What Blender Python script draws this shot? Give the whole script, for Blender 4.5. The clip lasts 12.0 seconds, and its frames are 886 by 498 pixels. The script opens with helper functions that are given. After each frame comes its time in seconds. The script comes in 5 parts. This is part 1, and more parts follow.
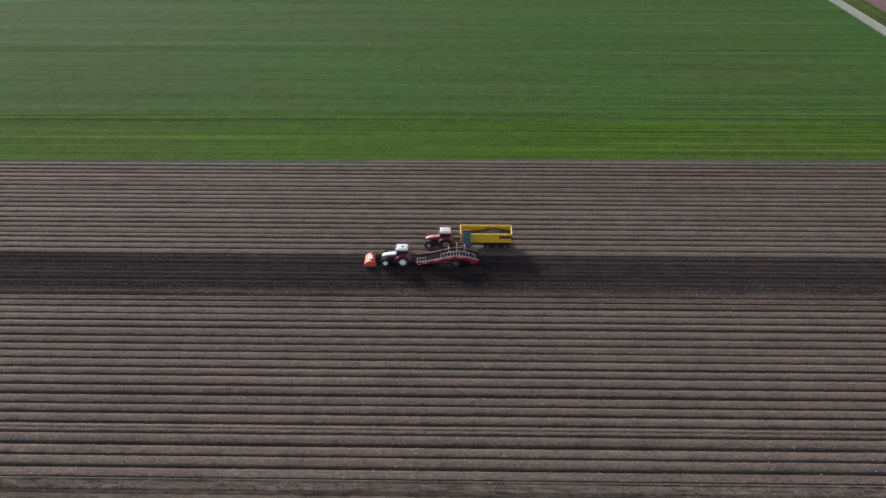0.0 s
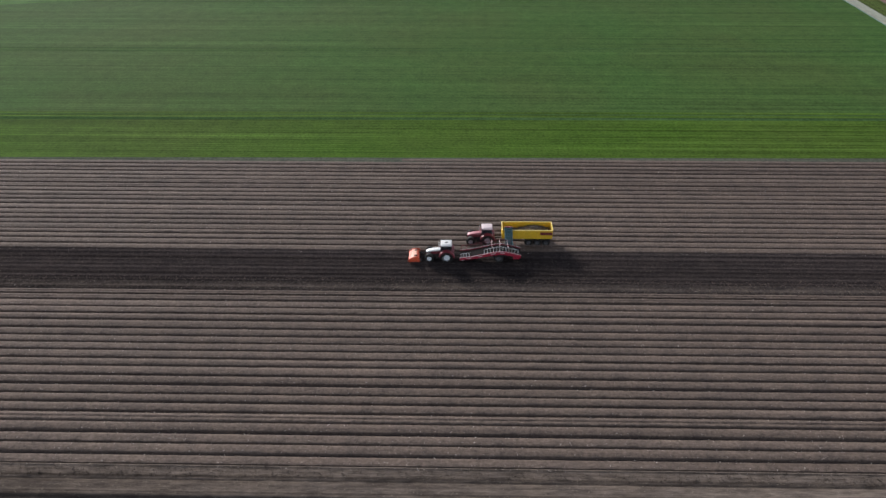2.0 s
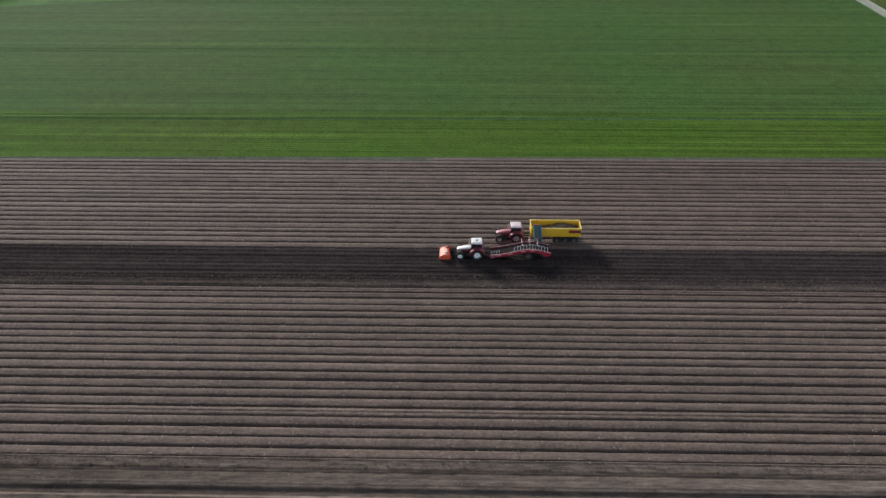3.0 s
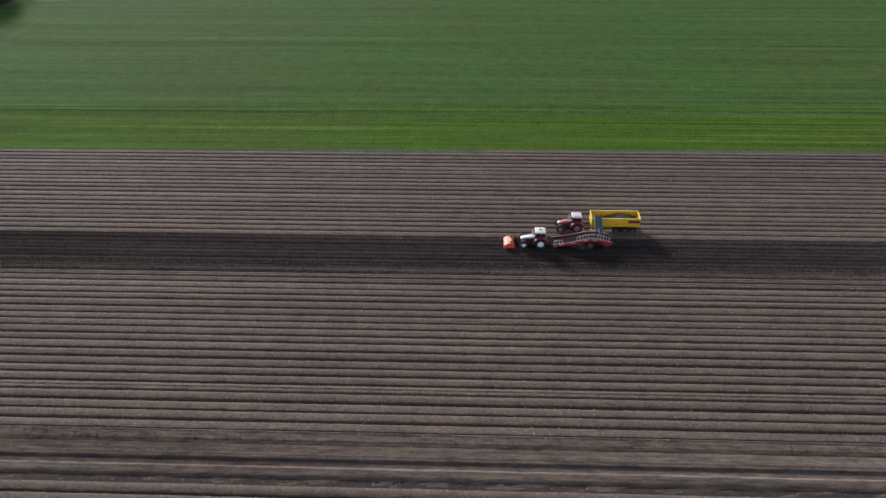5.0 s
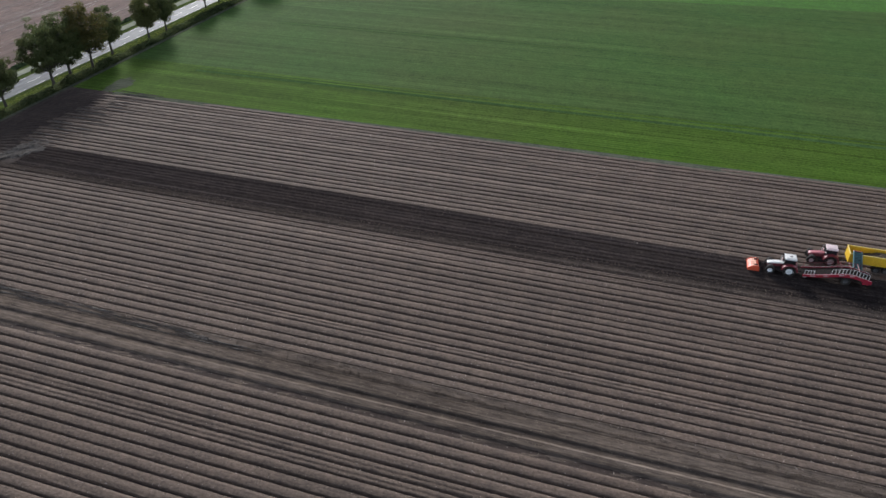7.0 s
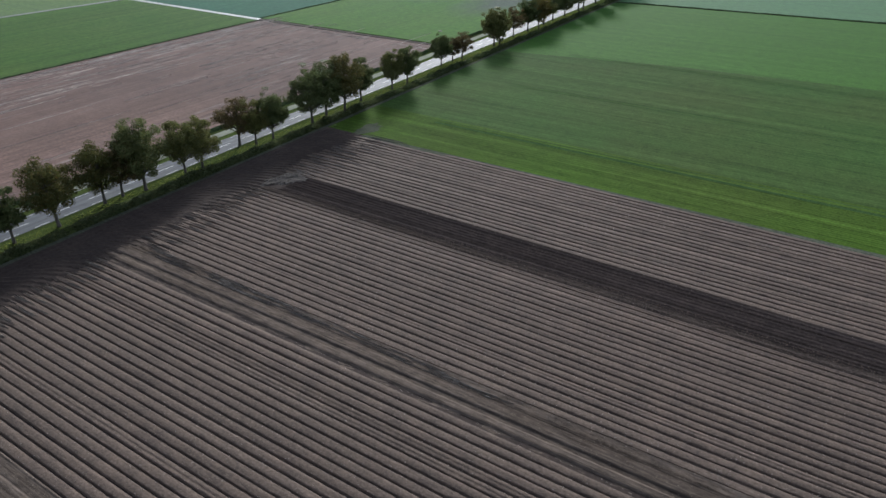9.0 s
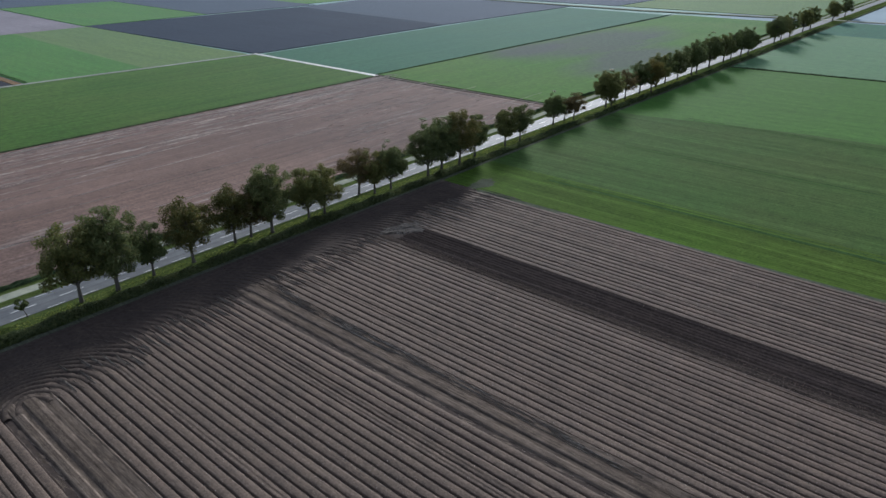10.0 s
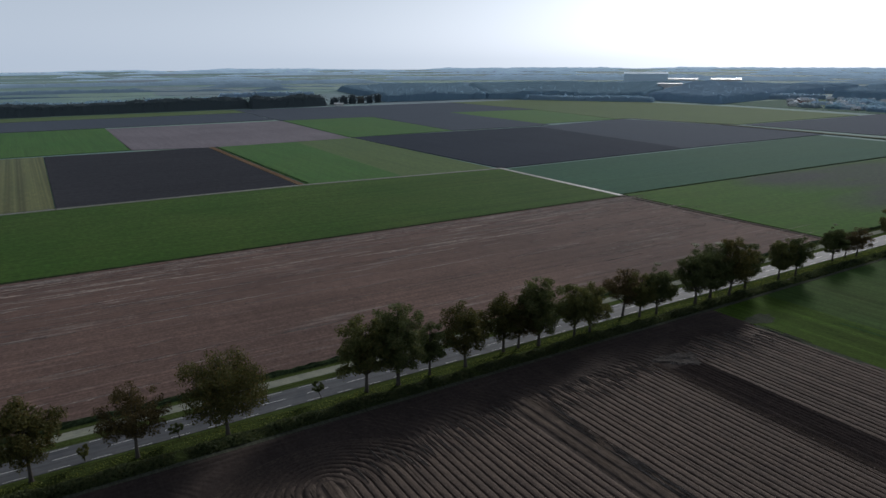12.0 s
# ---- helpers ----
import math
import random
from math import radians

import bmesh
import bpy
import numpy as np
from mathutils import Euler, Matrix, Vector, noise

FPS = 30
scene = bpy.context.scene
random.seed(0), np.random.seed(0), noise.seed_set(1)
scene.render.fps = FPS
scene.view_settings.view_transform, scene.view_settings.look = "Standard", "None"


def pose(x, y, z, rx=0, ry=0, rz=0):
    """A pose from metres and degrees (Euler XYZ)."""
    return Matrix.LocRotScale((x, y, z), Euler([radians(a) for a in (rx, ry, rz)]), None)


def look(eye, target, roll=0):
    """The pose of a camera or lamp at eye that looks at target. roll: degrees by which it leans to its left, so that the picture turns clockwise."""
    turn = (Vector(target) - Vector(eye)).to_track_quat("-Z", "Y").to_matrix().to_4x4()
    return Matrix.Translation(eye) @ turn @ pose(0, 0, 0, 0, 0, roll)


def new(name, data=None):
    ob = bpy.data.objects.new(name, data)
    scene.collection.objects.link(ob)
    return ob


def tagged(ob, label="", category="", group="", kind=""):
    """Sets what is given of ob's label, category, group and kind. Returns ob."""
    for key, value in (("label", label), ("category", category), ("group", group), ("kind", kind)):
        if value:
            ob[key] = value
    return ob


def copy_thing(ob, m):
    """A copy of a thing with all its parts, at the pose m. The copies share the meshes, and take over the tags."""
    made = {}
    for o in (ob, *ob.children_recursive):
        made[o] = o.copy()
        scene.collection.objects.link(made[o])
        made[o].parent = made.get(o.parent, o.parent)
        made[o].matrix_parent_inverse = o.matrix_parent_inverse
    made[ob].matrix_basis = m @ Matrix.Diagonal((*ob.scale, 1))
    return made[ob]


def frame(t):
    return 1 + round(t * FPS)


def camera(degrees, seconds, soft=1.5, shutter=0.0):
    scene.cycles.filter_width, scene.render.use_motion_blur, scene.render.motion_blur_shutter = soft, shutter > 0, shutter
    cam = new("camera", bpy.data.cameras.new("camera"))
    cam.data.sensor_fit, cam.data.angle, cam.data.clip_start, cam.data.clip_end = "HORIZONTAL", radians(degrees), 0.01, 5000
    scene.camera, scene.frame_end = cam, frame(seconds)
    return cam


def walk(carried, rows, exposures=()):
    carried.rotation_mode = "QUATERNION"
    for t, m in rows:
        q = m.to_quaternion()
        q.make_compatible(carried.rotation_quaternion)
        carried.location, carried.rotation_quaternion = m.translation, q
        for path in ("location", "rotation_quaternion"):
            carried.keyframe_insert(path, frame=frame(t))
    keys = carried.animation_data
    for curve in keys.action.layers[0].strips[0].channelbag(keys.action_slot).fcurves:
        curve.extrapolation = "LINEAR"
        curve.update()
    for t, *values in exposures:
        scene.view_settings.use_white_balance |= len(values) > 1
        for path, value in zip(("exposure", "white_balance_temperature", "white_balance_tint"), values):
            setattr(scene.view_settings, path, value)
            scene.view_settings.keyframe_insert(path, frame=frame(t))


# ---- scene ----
cam = camera(66.5, 12.0, soft=1.5)
PATH = [
    (0, (5.605, 5.879, 62.166), (5.561, 7.510, 61.009), -0.10),
    (0.5, (4.338, 5.507, 62.254), (4.293, 7.139, 61.098), -0.06),
    (1, (2.861, 5.022, 62.354), (2.815, 6.654, 61.199), -0.08),
    (1.5, (1.144, 4.363, 62.471), (1.097, 5.995, 61.315), -0.05),
    (2, (-0.878, 3.639, 62.667), (-0.925, 5.271, 61.513), -0.06),
    (2.5, (-3.084, 2.829, 62.933), (-3.134, 4.462, 61.780), -0.10),
    (3, (-5.432, 1.985, 63.261), (-5.483, 3.618, 62.107), -0.14),
    (5, (-14.399, -1.986, 64.918), (-14.476, -0.365, 63.749), -0.42),
    (5.5, (-17.354, -3.197, 64.887), (-17.421, -1.573, 63.722), -0.32),
    (6, (-20.548, -4.589, 64.795), (-20.708, -2.968, 63.635), -0.31),
    (6.5, (-24.113, -6.324, 64.613), (-24.455, -4.726, 63.461), -0.44),
    (7, (-27.627, -8.287, 64.477), (-28.140, -6.730, 63.332), -0.33),
    (9, (-42.158, -15.298, 64.643), (-43.109, -13.846, 63.650), -0.00),
    (9.5, (-44.549, -17.008, 64.743), (-45.612, -15.588, 63.820), 0.00),
    (10, (-47.585, -19.132, 64.658), (-48.779, -17.772, 63.808), -0.20),
    (10.5, (-50.747, -21.520, 64.595), (-52.080, -20.245, 63.822), -0.20),
    (11, (-53.928, -24.343, 64.674), (-55.390, -23.169, 63.978), -0.10),
    (11.5, (-57.350, -27.299, 64.845), (-58.919, -26.224, 64.226), -0.20),
    (12, (-60.526, -30.318, 65.047), (-62.177, -29.326, 64.507), -0.20),
]
EXPOSURES = [(0, 0.34, 6000, 11), (3.0, 0.34, 6000, 11), (6.0, 0.35, 5950, 11), (7.0, 0.34, 5900, 10), (9.0, 0.3, 5700, 8), (9.5, 0.24, 5650, 8), (10.0, 0.19, 5600, 8), (10.5, 0.09, 5550, 8), (11.0, -0.05, 5550, 8), (11.5, -0.55, 5750, 9), (12.0, -1.03, 5950, 10)]
walk(cam, [(t, look(eye, target, roll)) for t, eye, target, roll in PATH], EXPOSURES)

# ---- the plan ----
# The ridged land lies a little aslant: its rows run along x in a frame of their own, turned about one spot.
ROW_TURN = radians(0.669)
ROWS = Matrix.Translation((-100, 80, 0)) @ Matrix.Rotation(ROW_TURN, 4, "Z") @ Matrix.Translation((100, -80, 0))

# ---- light ----
SUN_AZIMUTH, SUN_HEIGHT = -32.0, 21.0
world = bpy.data.worlds.new("sky")
scene.world = world
world.use_nodes = True
sky = world.node_tree.nodes.new("ShaderNodeTexSky")
sky.sky_type = "NISHITA"
sky.sun_disc = False
sky.sun_elevation, sky.sun_rotation = radians(SUN_HEIGHT), radians(SUN_AZIMUTH)
sky.air_density, sky.dust_density, sky.ozone_density, sky.altitude = 1.0, 2.2, 2.0, 60.0
backdrop_node = world.node_tree.nodes["Background"]
backdrop_node.inputs["Strength"].default_value = 0.075
veil = world.node_tree.nodes.new("ShaderNodeHueSaturation")  # thin high cloud takes the colour out of the sky
veil.inputs["Saturation"].default_value = 0.2
veil.inputs["Value"].default_value = 0.7
cool = world.node_tree.nodes.new("ShaderNodeMix")
cool.data_type, cool.blend_type = "RGBA", "ADD"
cool.inputs[0].default_value = 1.0
up = world.node_tree.nodes.new("ShaderNodeSeparateXYZ")
world.node_tree.links.new(world.node_tree.nodes.new("ShaderNodeTexCoord").outputs["Generated"], up.inputs[0])
haze = world.node_tree.nodes.new("ShaderNodeValToRGB")  # haze whitens the sky towards the horizon all round
haze.color_ramp.elements[0].position, haze.color_ramp.elements[0].color = 0.0, (0.78, 0.87, 0.98, 1)
haze.color_ramp.elements[1].position, haze.color_ramp.elements[1].color = 0.42, (0.146, 0.164, 0.196, 1)
world.node_tree.links.new(up.outputs["Z"], haze.inputs["Fac"])
thick = world.node_tree.nodes.new("ShaderNodeMix")
thick.data_type, thick.blend_type = "RGBA", "MULTIPLY"
thick.inputs[0].default_value, thick.inputs[7].default_value = 1.0, (15.5, 15.5, 15.5, 1)
world.node_tree.links.new(haze.outputs["Color"], thick.inputs[6])
world.node_tree.links.new(thick.outputs[2], cool.inputs[7])
world.node_tree.links.new(sky.outputs["Color"], veil.inputs["Color"])
world.node_tree.links.new(veil.outputs["Color"], cool.inputs[6])
world.node_tree.links.new(cool.outputs[2], backdrop_node.inputs["Color"])

sun_way = Vector((math.sin(radians(SUN_AZIMUTH)) * math.cos(radians(SUN_HEIGHT)), math.cos(radians(SUN_AZIMUTH)) * math.cos(radians(SUN_HEIGHT)), math.sin(radians(SUN_HEIGHT))))
sun = new("sun", bpy.data.lights.new("sun", "SUN"))
sun.data.energy, sun.data.angle, sun.data.color = 5.0, radians(10.0), (1.0, 0.93, 0.84)
sun.matrix_world = look(sun_way * 500, (0, 0, 0))


# ---- materials ----
def nodes_of(name):
    m = bpy.data.materials.new(name)
    m.use_nodes = True
    n, l = m.node_tree.nodes, m.node_tree.links
    return m, n, l, n["Principled BSDF"]


def noise_node(n, l, vec, scale, detail=4.0, rough=0.55, stretch=(1, 1, 1), spin=0.0):
    mp = n.new("ShaderNodeMapping")
    mp.inputs["Scale"].default_value = stretch
    mp.inputs["Rotation"].default_value = (0, 0, spin)
    l.new(vec, mp.inputs["Vector"])
    t = n.new("ShaderNodeTexNoise")
    t.inputs["Scale"].default_value, t.inputs["Detail"].default_value, t.inputs["Roughness"].default_value = scale, detail, rough
    l.new(mp.outputs["Vector"], t.inputs["Vector"])
    return t.outputs["Fac"]


def ramp(n, l, fac, stops):
    r = n.new("ShaderNodeValToRGB")
    while len(r.color_ramp.elements) < len(stops):
        r.color_ramp.elements.new(0.5)
    for e, (p, c) in zip(r.color_ramp.elements, stops):
        e.position, e.color = p, (*c, 1)
    l.new(fac, r.inputs["Fac"])
    return r.outputs["Color"]


def mix(n, l, kind, fac, a, b):
    x = n.new("ShaderNodeMix")
    x.data_type, x.blend_type = "RGBA", kind
    for sock, v in ((x.inputs[0], fac), (x.inputs[6], a), (x.inputs[7], b)):
        if isinstance(v, (int, float)):
            sock.default_value = v
        elif isinstance(v, tuple):
            sock.default_value = (*v, 1)
        else:
            l.new(v, sock)
    return x.outputs[2]


def scaled(c, k):
    return tuple(min(1.0, v * k) for v in c)


ALBEDO = 0.41


def land(name, base, along="x", streak=0.35, patch=0.3, clod=0.3, fine=3.0, bump=0.5, tint=None, rough=0.95, row=1.4, big=0.018, gloss=0.0, straw=None, drawn=1.0, failed=(), specks=0.0, sheen=0.0):
    """Open land: patches tens of metres wide, streaks along the way it was worked, and clods."""
    m, n, l, p = nodes_of(name)
    pos = n.new("ShaderNodeNewGeometry").outputs["Position"]
    if along == "x":
        aslant = n.new("ShaderNodeMapping")
        aslant.inputs["Rotation"].default_value = (0, 0, -ROW_TURN)
        l.new(pos, aslant.inputs["Vector"])
        pos = aslant.outputs["Vector"]
    long = (0.004, 1.0, 1.0) if along == "x" else (1.0, 0.004, 1.0)
    tint = scaled(tint, ALBEDO) if tint else scaled(base, 0.7 * ALBEDO)
    base = scaled(base, ALBEDO)
    big_fac = noise_node(n, l, pos, big, 4, 0.6)
    col = ramp(n, l, big_fac, [(0.36, base), (0.64, tint)])
    col = mix(n, l, "MIX", patch, base, col)
    st = noise_node(n, l, pos, row, 3, 0.6, long)
    lo, hi = 1 - streak, 1 + streak
    col = mix(n, l, "MULTIPLY", 1.0, col, ramp(n, l, st, [(0.3, (lo, lo, lo)), (0.7, (hi, hi, hi))]))
    st2 = noise_node(n, l, pos, row * 0.17, 3, 0.6, (0.06, 1, 1) if along == "x" else (1, 0.06, 1))
    lo, hi = 1 - streak * 0.6, 1 + streak * 0.6
    col = mix(n, l, "MULTIPLY", 1.0, col, ramp(n, l, st2, [(0.32, (lo, lo, lo)), (0.68, (hi, hi, hi))]))
    st3 = noise_node(n, l, pos, row * 2.6, 2, 0.5, (0.002, 1.0, 1.0) if along == "x" else (1.0, 0.002, 1.0))
    lo, hi = 1 - streak * 0.7, 1 + streak * 0.7
    col = mix(n, l, "MULTIPLY", 1.0, col, ramp(n, l, st3, [(0.36, (lo, lo, lo)), (0.64, (hi, hi, hi))]))
    if straw:
        sw = noise_node(n, l, pos, 0.42, 5, 0.75, (0.05, 1, 1) if along == "x" else (1, 0.05, 1))
        where = noise_node(n, l, pos, 0.03, 3, 0.5, (1, 0.25, 1))
        lay = mix(n, l, "MULTIPLY", 1.0, ramp(n, l, sw, [(0.56, (0, 0, 0)), (0.68, (1, 1, 1))]), ramp(n, l, where, [(0.42, (0.12, 0.12, 0.12)), (0.62, (1, 1, 1))]))
        col = mix(n, l, "MIX", lay, col, scaled(straw, ALBEDO))
    for cx, cy, rx, ry in failed:  # spots where the crop came up thin, with soft ragged edges
        mp = n.new("ShaderNodeMapping")
        mp.inputs["Location"].default_value, mp.inputs["Scale"].default_value = (-cx / rx, -cy / ry, 0), (1 / rx, 1 / ry, 0)
        l.new(pos, mp.inputs["Vector"])
        ball = n.new("ShaderNodeTexGradient")
        ball.gradient_type = "SPHERICAL"
        l.new(mp.outputs["Vector"], ball.inputs["Vector"])
        torn = noise_node(n, l, pos, 0.06, 5, 0.65, (1, 0.3, 1))
        edge = n.new("ShaderNodeMath")
        edge.operation = "MULTIPLY"
        l.new(ball.outputs["Fac"], edge.inputs[0])
        l.new(torn, edge.inputs[1])
        col = mix(n, l, "MIX", ramp(n, l, edge.outputs[0], [(0.06, (0, 0, 0)), (0.30, (0.8, 0.8, 0.8))]), col, scaled((0.165, 0.172, 0.155), ALBEDO))
    cl = noise_node(n, l, pos, fine, 5, 0.7, (drawn, 1, 1))
    lo, hi = 1 - clod, 1 + clod
    col = mix(n, l, "MULTIPLY", 1.0, col, ramp(n, l, cl, [(0.34, (lo, lo, lo)), (0.66, (hi, hi, hi))]))
    mo = noise_node(n, l, pos, 0.3, 4, 0.65)
    col = mix(n, l, "MULTIPLY", 1.0, col, ramp(n, l, mo, [(0.35, (0.87, 0.88, 0.9)), (0.65, (1.13, 1.12, 1.1))]))
    if specks:  # bits of dry haulm, and clods with caught light put into the colour
        bit = noise_node(n, l, pos, 5.5, 2, 0.5)
        col = mix(n, l, "MIX", ramp(n, l, bit, [(0.64, (0, 0, 0)), (0.73, (specks,) * 3)]), col, scaled((0.52, 0.44, 0.36), ALBEDO))
    l.new(col, p.inputs["Base Color"])
    b = n.new("ShaderNodeBump")
    b.inputs["Strength"].default_value, b.inputs["Distance"].default_value = bump, 0.12
    l.new(cl, b.inputs["Height"])
    l.new(b.outputs["Normal"], p.inputs["Normal"])
    p.inputs["Roughness"].default_value = rough
    p.inputs["Specular IOR Level"].default_value = gloss
    # the bluish sheen stands in for haze on land seen at low angles
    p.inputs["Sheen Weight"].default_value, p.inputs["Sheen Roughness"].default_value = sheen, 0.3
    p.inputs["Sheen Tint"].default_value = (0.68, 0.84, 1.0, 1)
    return m


def paint(name, col, rough=0.45, metal=0.0, dirt=0.25, grime=(0.12, 0.10, 0.08), coat=0.0, spec=0.5):
    """Machine paint, metal or rubber with dust and scuffs."""
    m, n, l, p = nodes_of(name)
    co = n.new("ShaderNodeTexCoord").outputs["Object"]
    f = noise_node(n, l, co, 2.3, 6, 0.65)
    g = noise_node(n, l, co, 14.0, 4, 0.6)
    c = mix(n, l, "MIX", ramp(n, l, f, [(0.42, (0, 0, 0)), (0.75, (dirt, dirt, dirt))]), col, grime)
    c = mix(n, l, "MULTIPLY", 1.0, c, ramp(n, l, g, [(0.3, (0.86, 0.86, 0.86)), (0.7, (1.1, 1.1, 1.1))]))
    l.new(c, p.inputs["Base Color"])
    l.new(ramp(n, l, f, [(0.3, (rough, rough, rough)), (0.8, (min(1, rough + 0.3),) * 3)]), p.inputs["Roughness"])
    p.inputs["Metallic"].default_value = metal
    p.inputs["Coat Weight"].default_value = coat
    p.inputs["Specular IOR Level"].default_value = spec
    return m


def leafage(name, dark, light, warm=None, rough=0.6, gloss=0.1):
    m, n, l, p = nodes_of(name)
    g = n.new("ShaderNodeNewGeometry")
    oi = n.new("ShaderNodeObjectInfo")
    c = ramp(n, l, g.outputs["Random Per Island"], [(0.0, dark), (0.75, light), (1.0, warm or light)])
    v = ramp(n, l, oi.outputs["Random"], [(0.0, (0.8, 0.85, 0.8)), (0.55, (1.0, 1.0, 1.0)), (1.0, (1.25, 1.08, 0.9))])
    c = mix(n, l, "MULTIPLY", 1.0, c, v)
    l.new(c, p.inputs["Base Color"])
    p.inputs["Roughness"].default_value = rough
    p.inputs["Specular IOR Level"].default_value = gloss
    t = n.new("ShaderNodeBsdfTranslucent")
    l.new(c, t.inputs["Color"])
    s = n.new("ShaderNodeMixShader")
    s.inputs[0].default_value = 0.45
    l.new(p.outputs[0], s.inputs[1])
    l.new(t.outputs[0], s.inputs[2])
    l.new(s.outputs[0], n["Material Output"].inputs["Surface"])
    return m


DRY = (0.264, 0.198, 0.161)
soil_dry = land("dry_ridge_soil", DRY, drawn=0.8, streak=0.15, patch=0.6, clod=0.3, fine=2.9, specks=0.6, tint=(0.212, 0.164, 0.134), bump=0.9, gloss=0.08, rough=0.88)
soil_rough = land("rough_track_soil", specks=0.7, base=(0.25, 0.20, 0.166), drawn=0.2, streak=0.35, patch=0.6, clod=0.4, fine=2.2, tint=(0.185, 0.148, 0.122), bump=0.8)
soil_damp = land("damp_lifted_soil", specks=0.35, base=(0.082, 0.066, 0.062), streak=0.35, patch=0.6, clod=0.35, fine=2.2, tint=(0.054, 0.0456, 0.0444), bump=0.8, row=1.0)
soil_worked = land("half_worked_soil", specks=0.7, base=(0.1296, 0.1054, 0.09158), streak=0.3, patch=0.7, clod=0.4, fine=2.0, tint=(0.09072, 0.0743, 0.06739), bump=0.8, row=1.0, big=0.05)
soil_head = land("headland_soil", (0.118, 0.090, 0.078), streak=0.08, patch=0.8, clod=0.26, fine=1.6, tint=(0.098, 0.076, 0.068), bump=0.4, big=0.06, gloss=0.1)
soil_loop = land("dark_turning_soil", (0.148, 0.1144, 0.096), drawn=1.0, streak=0.05, patch=0.6, clod=0.35, fine=2.4, tint=(0.12, 0.0936, 0.08), gloss=0.08)
soil_turn = land("crumbly_turned_soil", (0.185, 0.145, 0.125), streak=0.1, patch=0.6, clod=0.3, fine=2.0, tint=(0.15, 0.118, 0.102), gloss=0.05)
field_edge_grass = land("dry_edge_grass", (0.185, 0.20, 0.15), along="x", streak=0.2, patch=0.6, clod=0.3, fine=2.0)
soil_pale = land("pale_dusty_soil", (0.30, 0.265, 0.235), streak=0.1, patch=0.5, clod=0.4, fine=1.6)
grass_vivid = land("vivid_green_crop", (0.108, 0.212, 0.026), streak=0.33, patch=0.6, clod=0.3, fine=1.8, tint=(0.128, 0.18, 0.04), bump=0.6, row=1.3, gloss=0.02)
grass_olive = land("thin_green_crop", (0.099, 0.203, 0.046), streak=0.18, patch=0.9, clod=0.24, fine=1.5, tint=(0.116, 0.181, 0.048), bump=0.5, row=0.9, gloss=0.025, sheen=0.008)
grass_light = land("light_green_crop", (0.104, 0.262, 0.030), streak=0.12, patch=0.7, clod=0.15, fine=1.2, tint=(0.098, 0.236, 0.032), bump=0.4, gloss=0.05, sheen=0.015)
grass_far = land("bluish_green_crop", (0.112, 0.275, 0.082), streak=0.14, patch=0.7, clod=0.12, fine=1.0, tint=(0.124, 0.28, 0.086), bump=0.3, gloss=0.08, sheen=0.06)
verge_grass = land("verge_grass", (0.14, 0.185, 0.058), along="y", streak=0.3, patch=0.6, clod=0.35, fine=2.4, tint=(0.105, 0.145, 0.05), bump=0.8, big=0.08)
stubble = land("tan_stubble", (0.365, 0.24, 0.198), along="y", streak=0.2, patch=0.8, straw=(0.62, 0.54, 0.49), clod=0.2, fine=1.2, tint=(0.262, 0.178, 0.153), row=0.5, big=0.012, gloss=0.06, sheen=0.012)
crop_deep = land("deep_green_crop", (0.09641, 0.2112, 0.03013), along="y", streak=0.14, patch=0.8, clod=0.15, fine=0.6, tint=(0.1446, 0.2465, 0.04382), row=0.5, gloss=0.03, sheen=0.03)
crop_striped = land("straw_green_stripes", (0.295, 0.3105, 0.1164), streak=0.3, patch=0.5, clod=0.15, fine=0.8, row=0.22, tint=(0.2406, 0.2795, 0.1087), gloss=0.05, sheen=0.06)
crop_olive = land("olive_green_crop", (0.235, 0.34, 0.095), streak=0.1, patch=0.6, clod=0.12, fine=0.6, tint=(0.205, 0.315, 0.092), gloss=0.02, sheen=0.07)
crop_mid = land("mid_green_crop", (0.128, 0.325, 0.056), streak=0.12, patch=0.7, clod=0.12, fine=0.6, tint=(0.158, 0.335, 0.062), gloss=0.04, sheen=0.045)
crop_blue = land("blue_green_crop", (0.078, 0.222, 0.116), along="y", streak=0.1, patch=0.7, clod=0.12, fine=0.6, tint=(0.09, 0.23, 0.110), gloss=0.02, sheen=0.07)
crop_grey = land("grey_green_crop", (0.135, 0.30, 0.036), along="y", streak=0.1, patch=1.0, clod=0.12, fine=0.6, tint=(0.1684, 0.3024, 0.05346), big=0.014, gloss=0.015, failed=((-268, 390, 44, 120), (-222, 340, 34, 80), (-286, 330, 20, 55)), sheen=0.06)
# blue-grey haze is mixed into the far ploughland and bare soil colours
plough_dark = land("hazed_dark_plough", (0.062, 0.074, 0.108), streak=0.14, patch=0.7, clod=0.15, fine=0.8, tint=(0.074, 0.086, 0.12), gloss=0.01, sheen=0.05)
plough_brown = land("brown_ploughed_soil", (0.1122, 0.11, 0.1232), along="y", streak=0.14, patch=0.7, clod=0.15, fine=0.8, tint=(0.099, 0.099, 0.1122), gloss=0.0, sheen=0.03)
plough_grey = land("hazed_grey_plough", (0.105, 0.118, 0.155), streak=0.12, patch=0.7, clod=0.12, fine=0.6, tint=(0.095, 0.107, 0.145), gloss=0.012, sheen=0.1)
pink_soil = land("hazed_pinkish_soil", (0.4312, 0.3663, 0.4025), streak=0.1, patch=0.6, clod=0.12, fine=0.6, gloss=0.05, sheen=0.06)
orange_strip = land("rusty_dry_strip", (0.46, 0.32, 0.21), streak=0.2, patch=0.5, clod=0.25, fine=0.8)
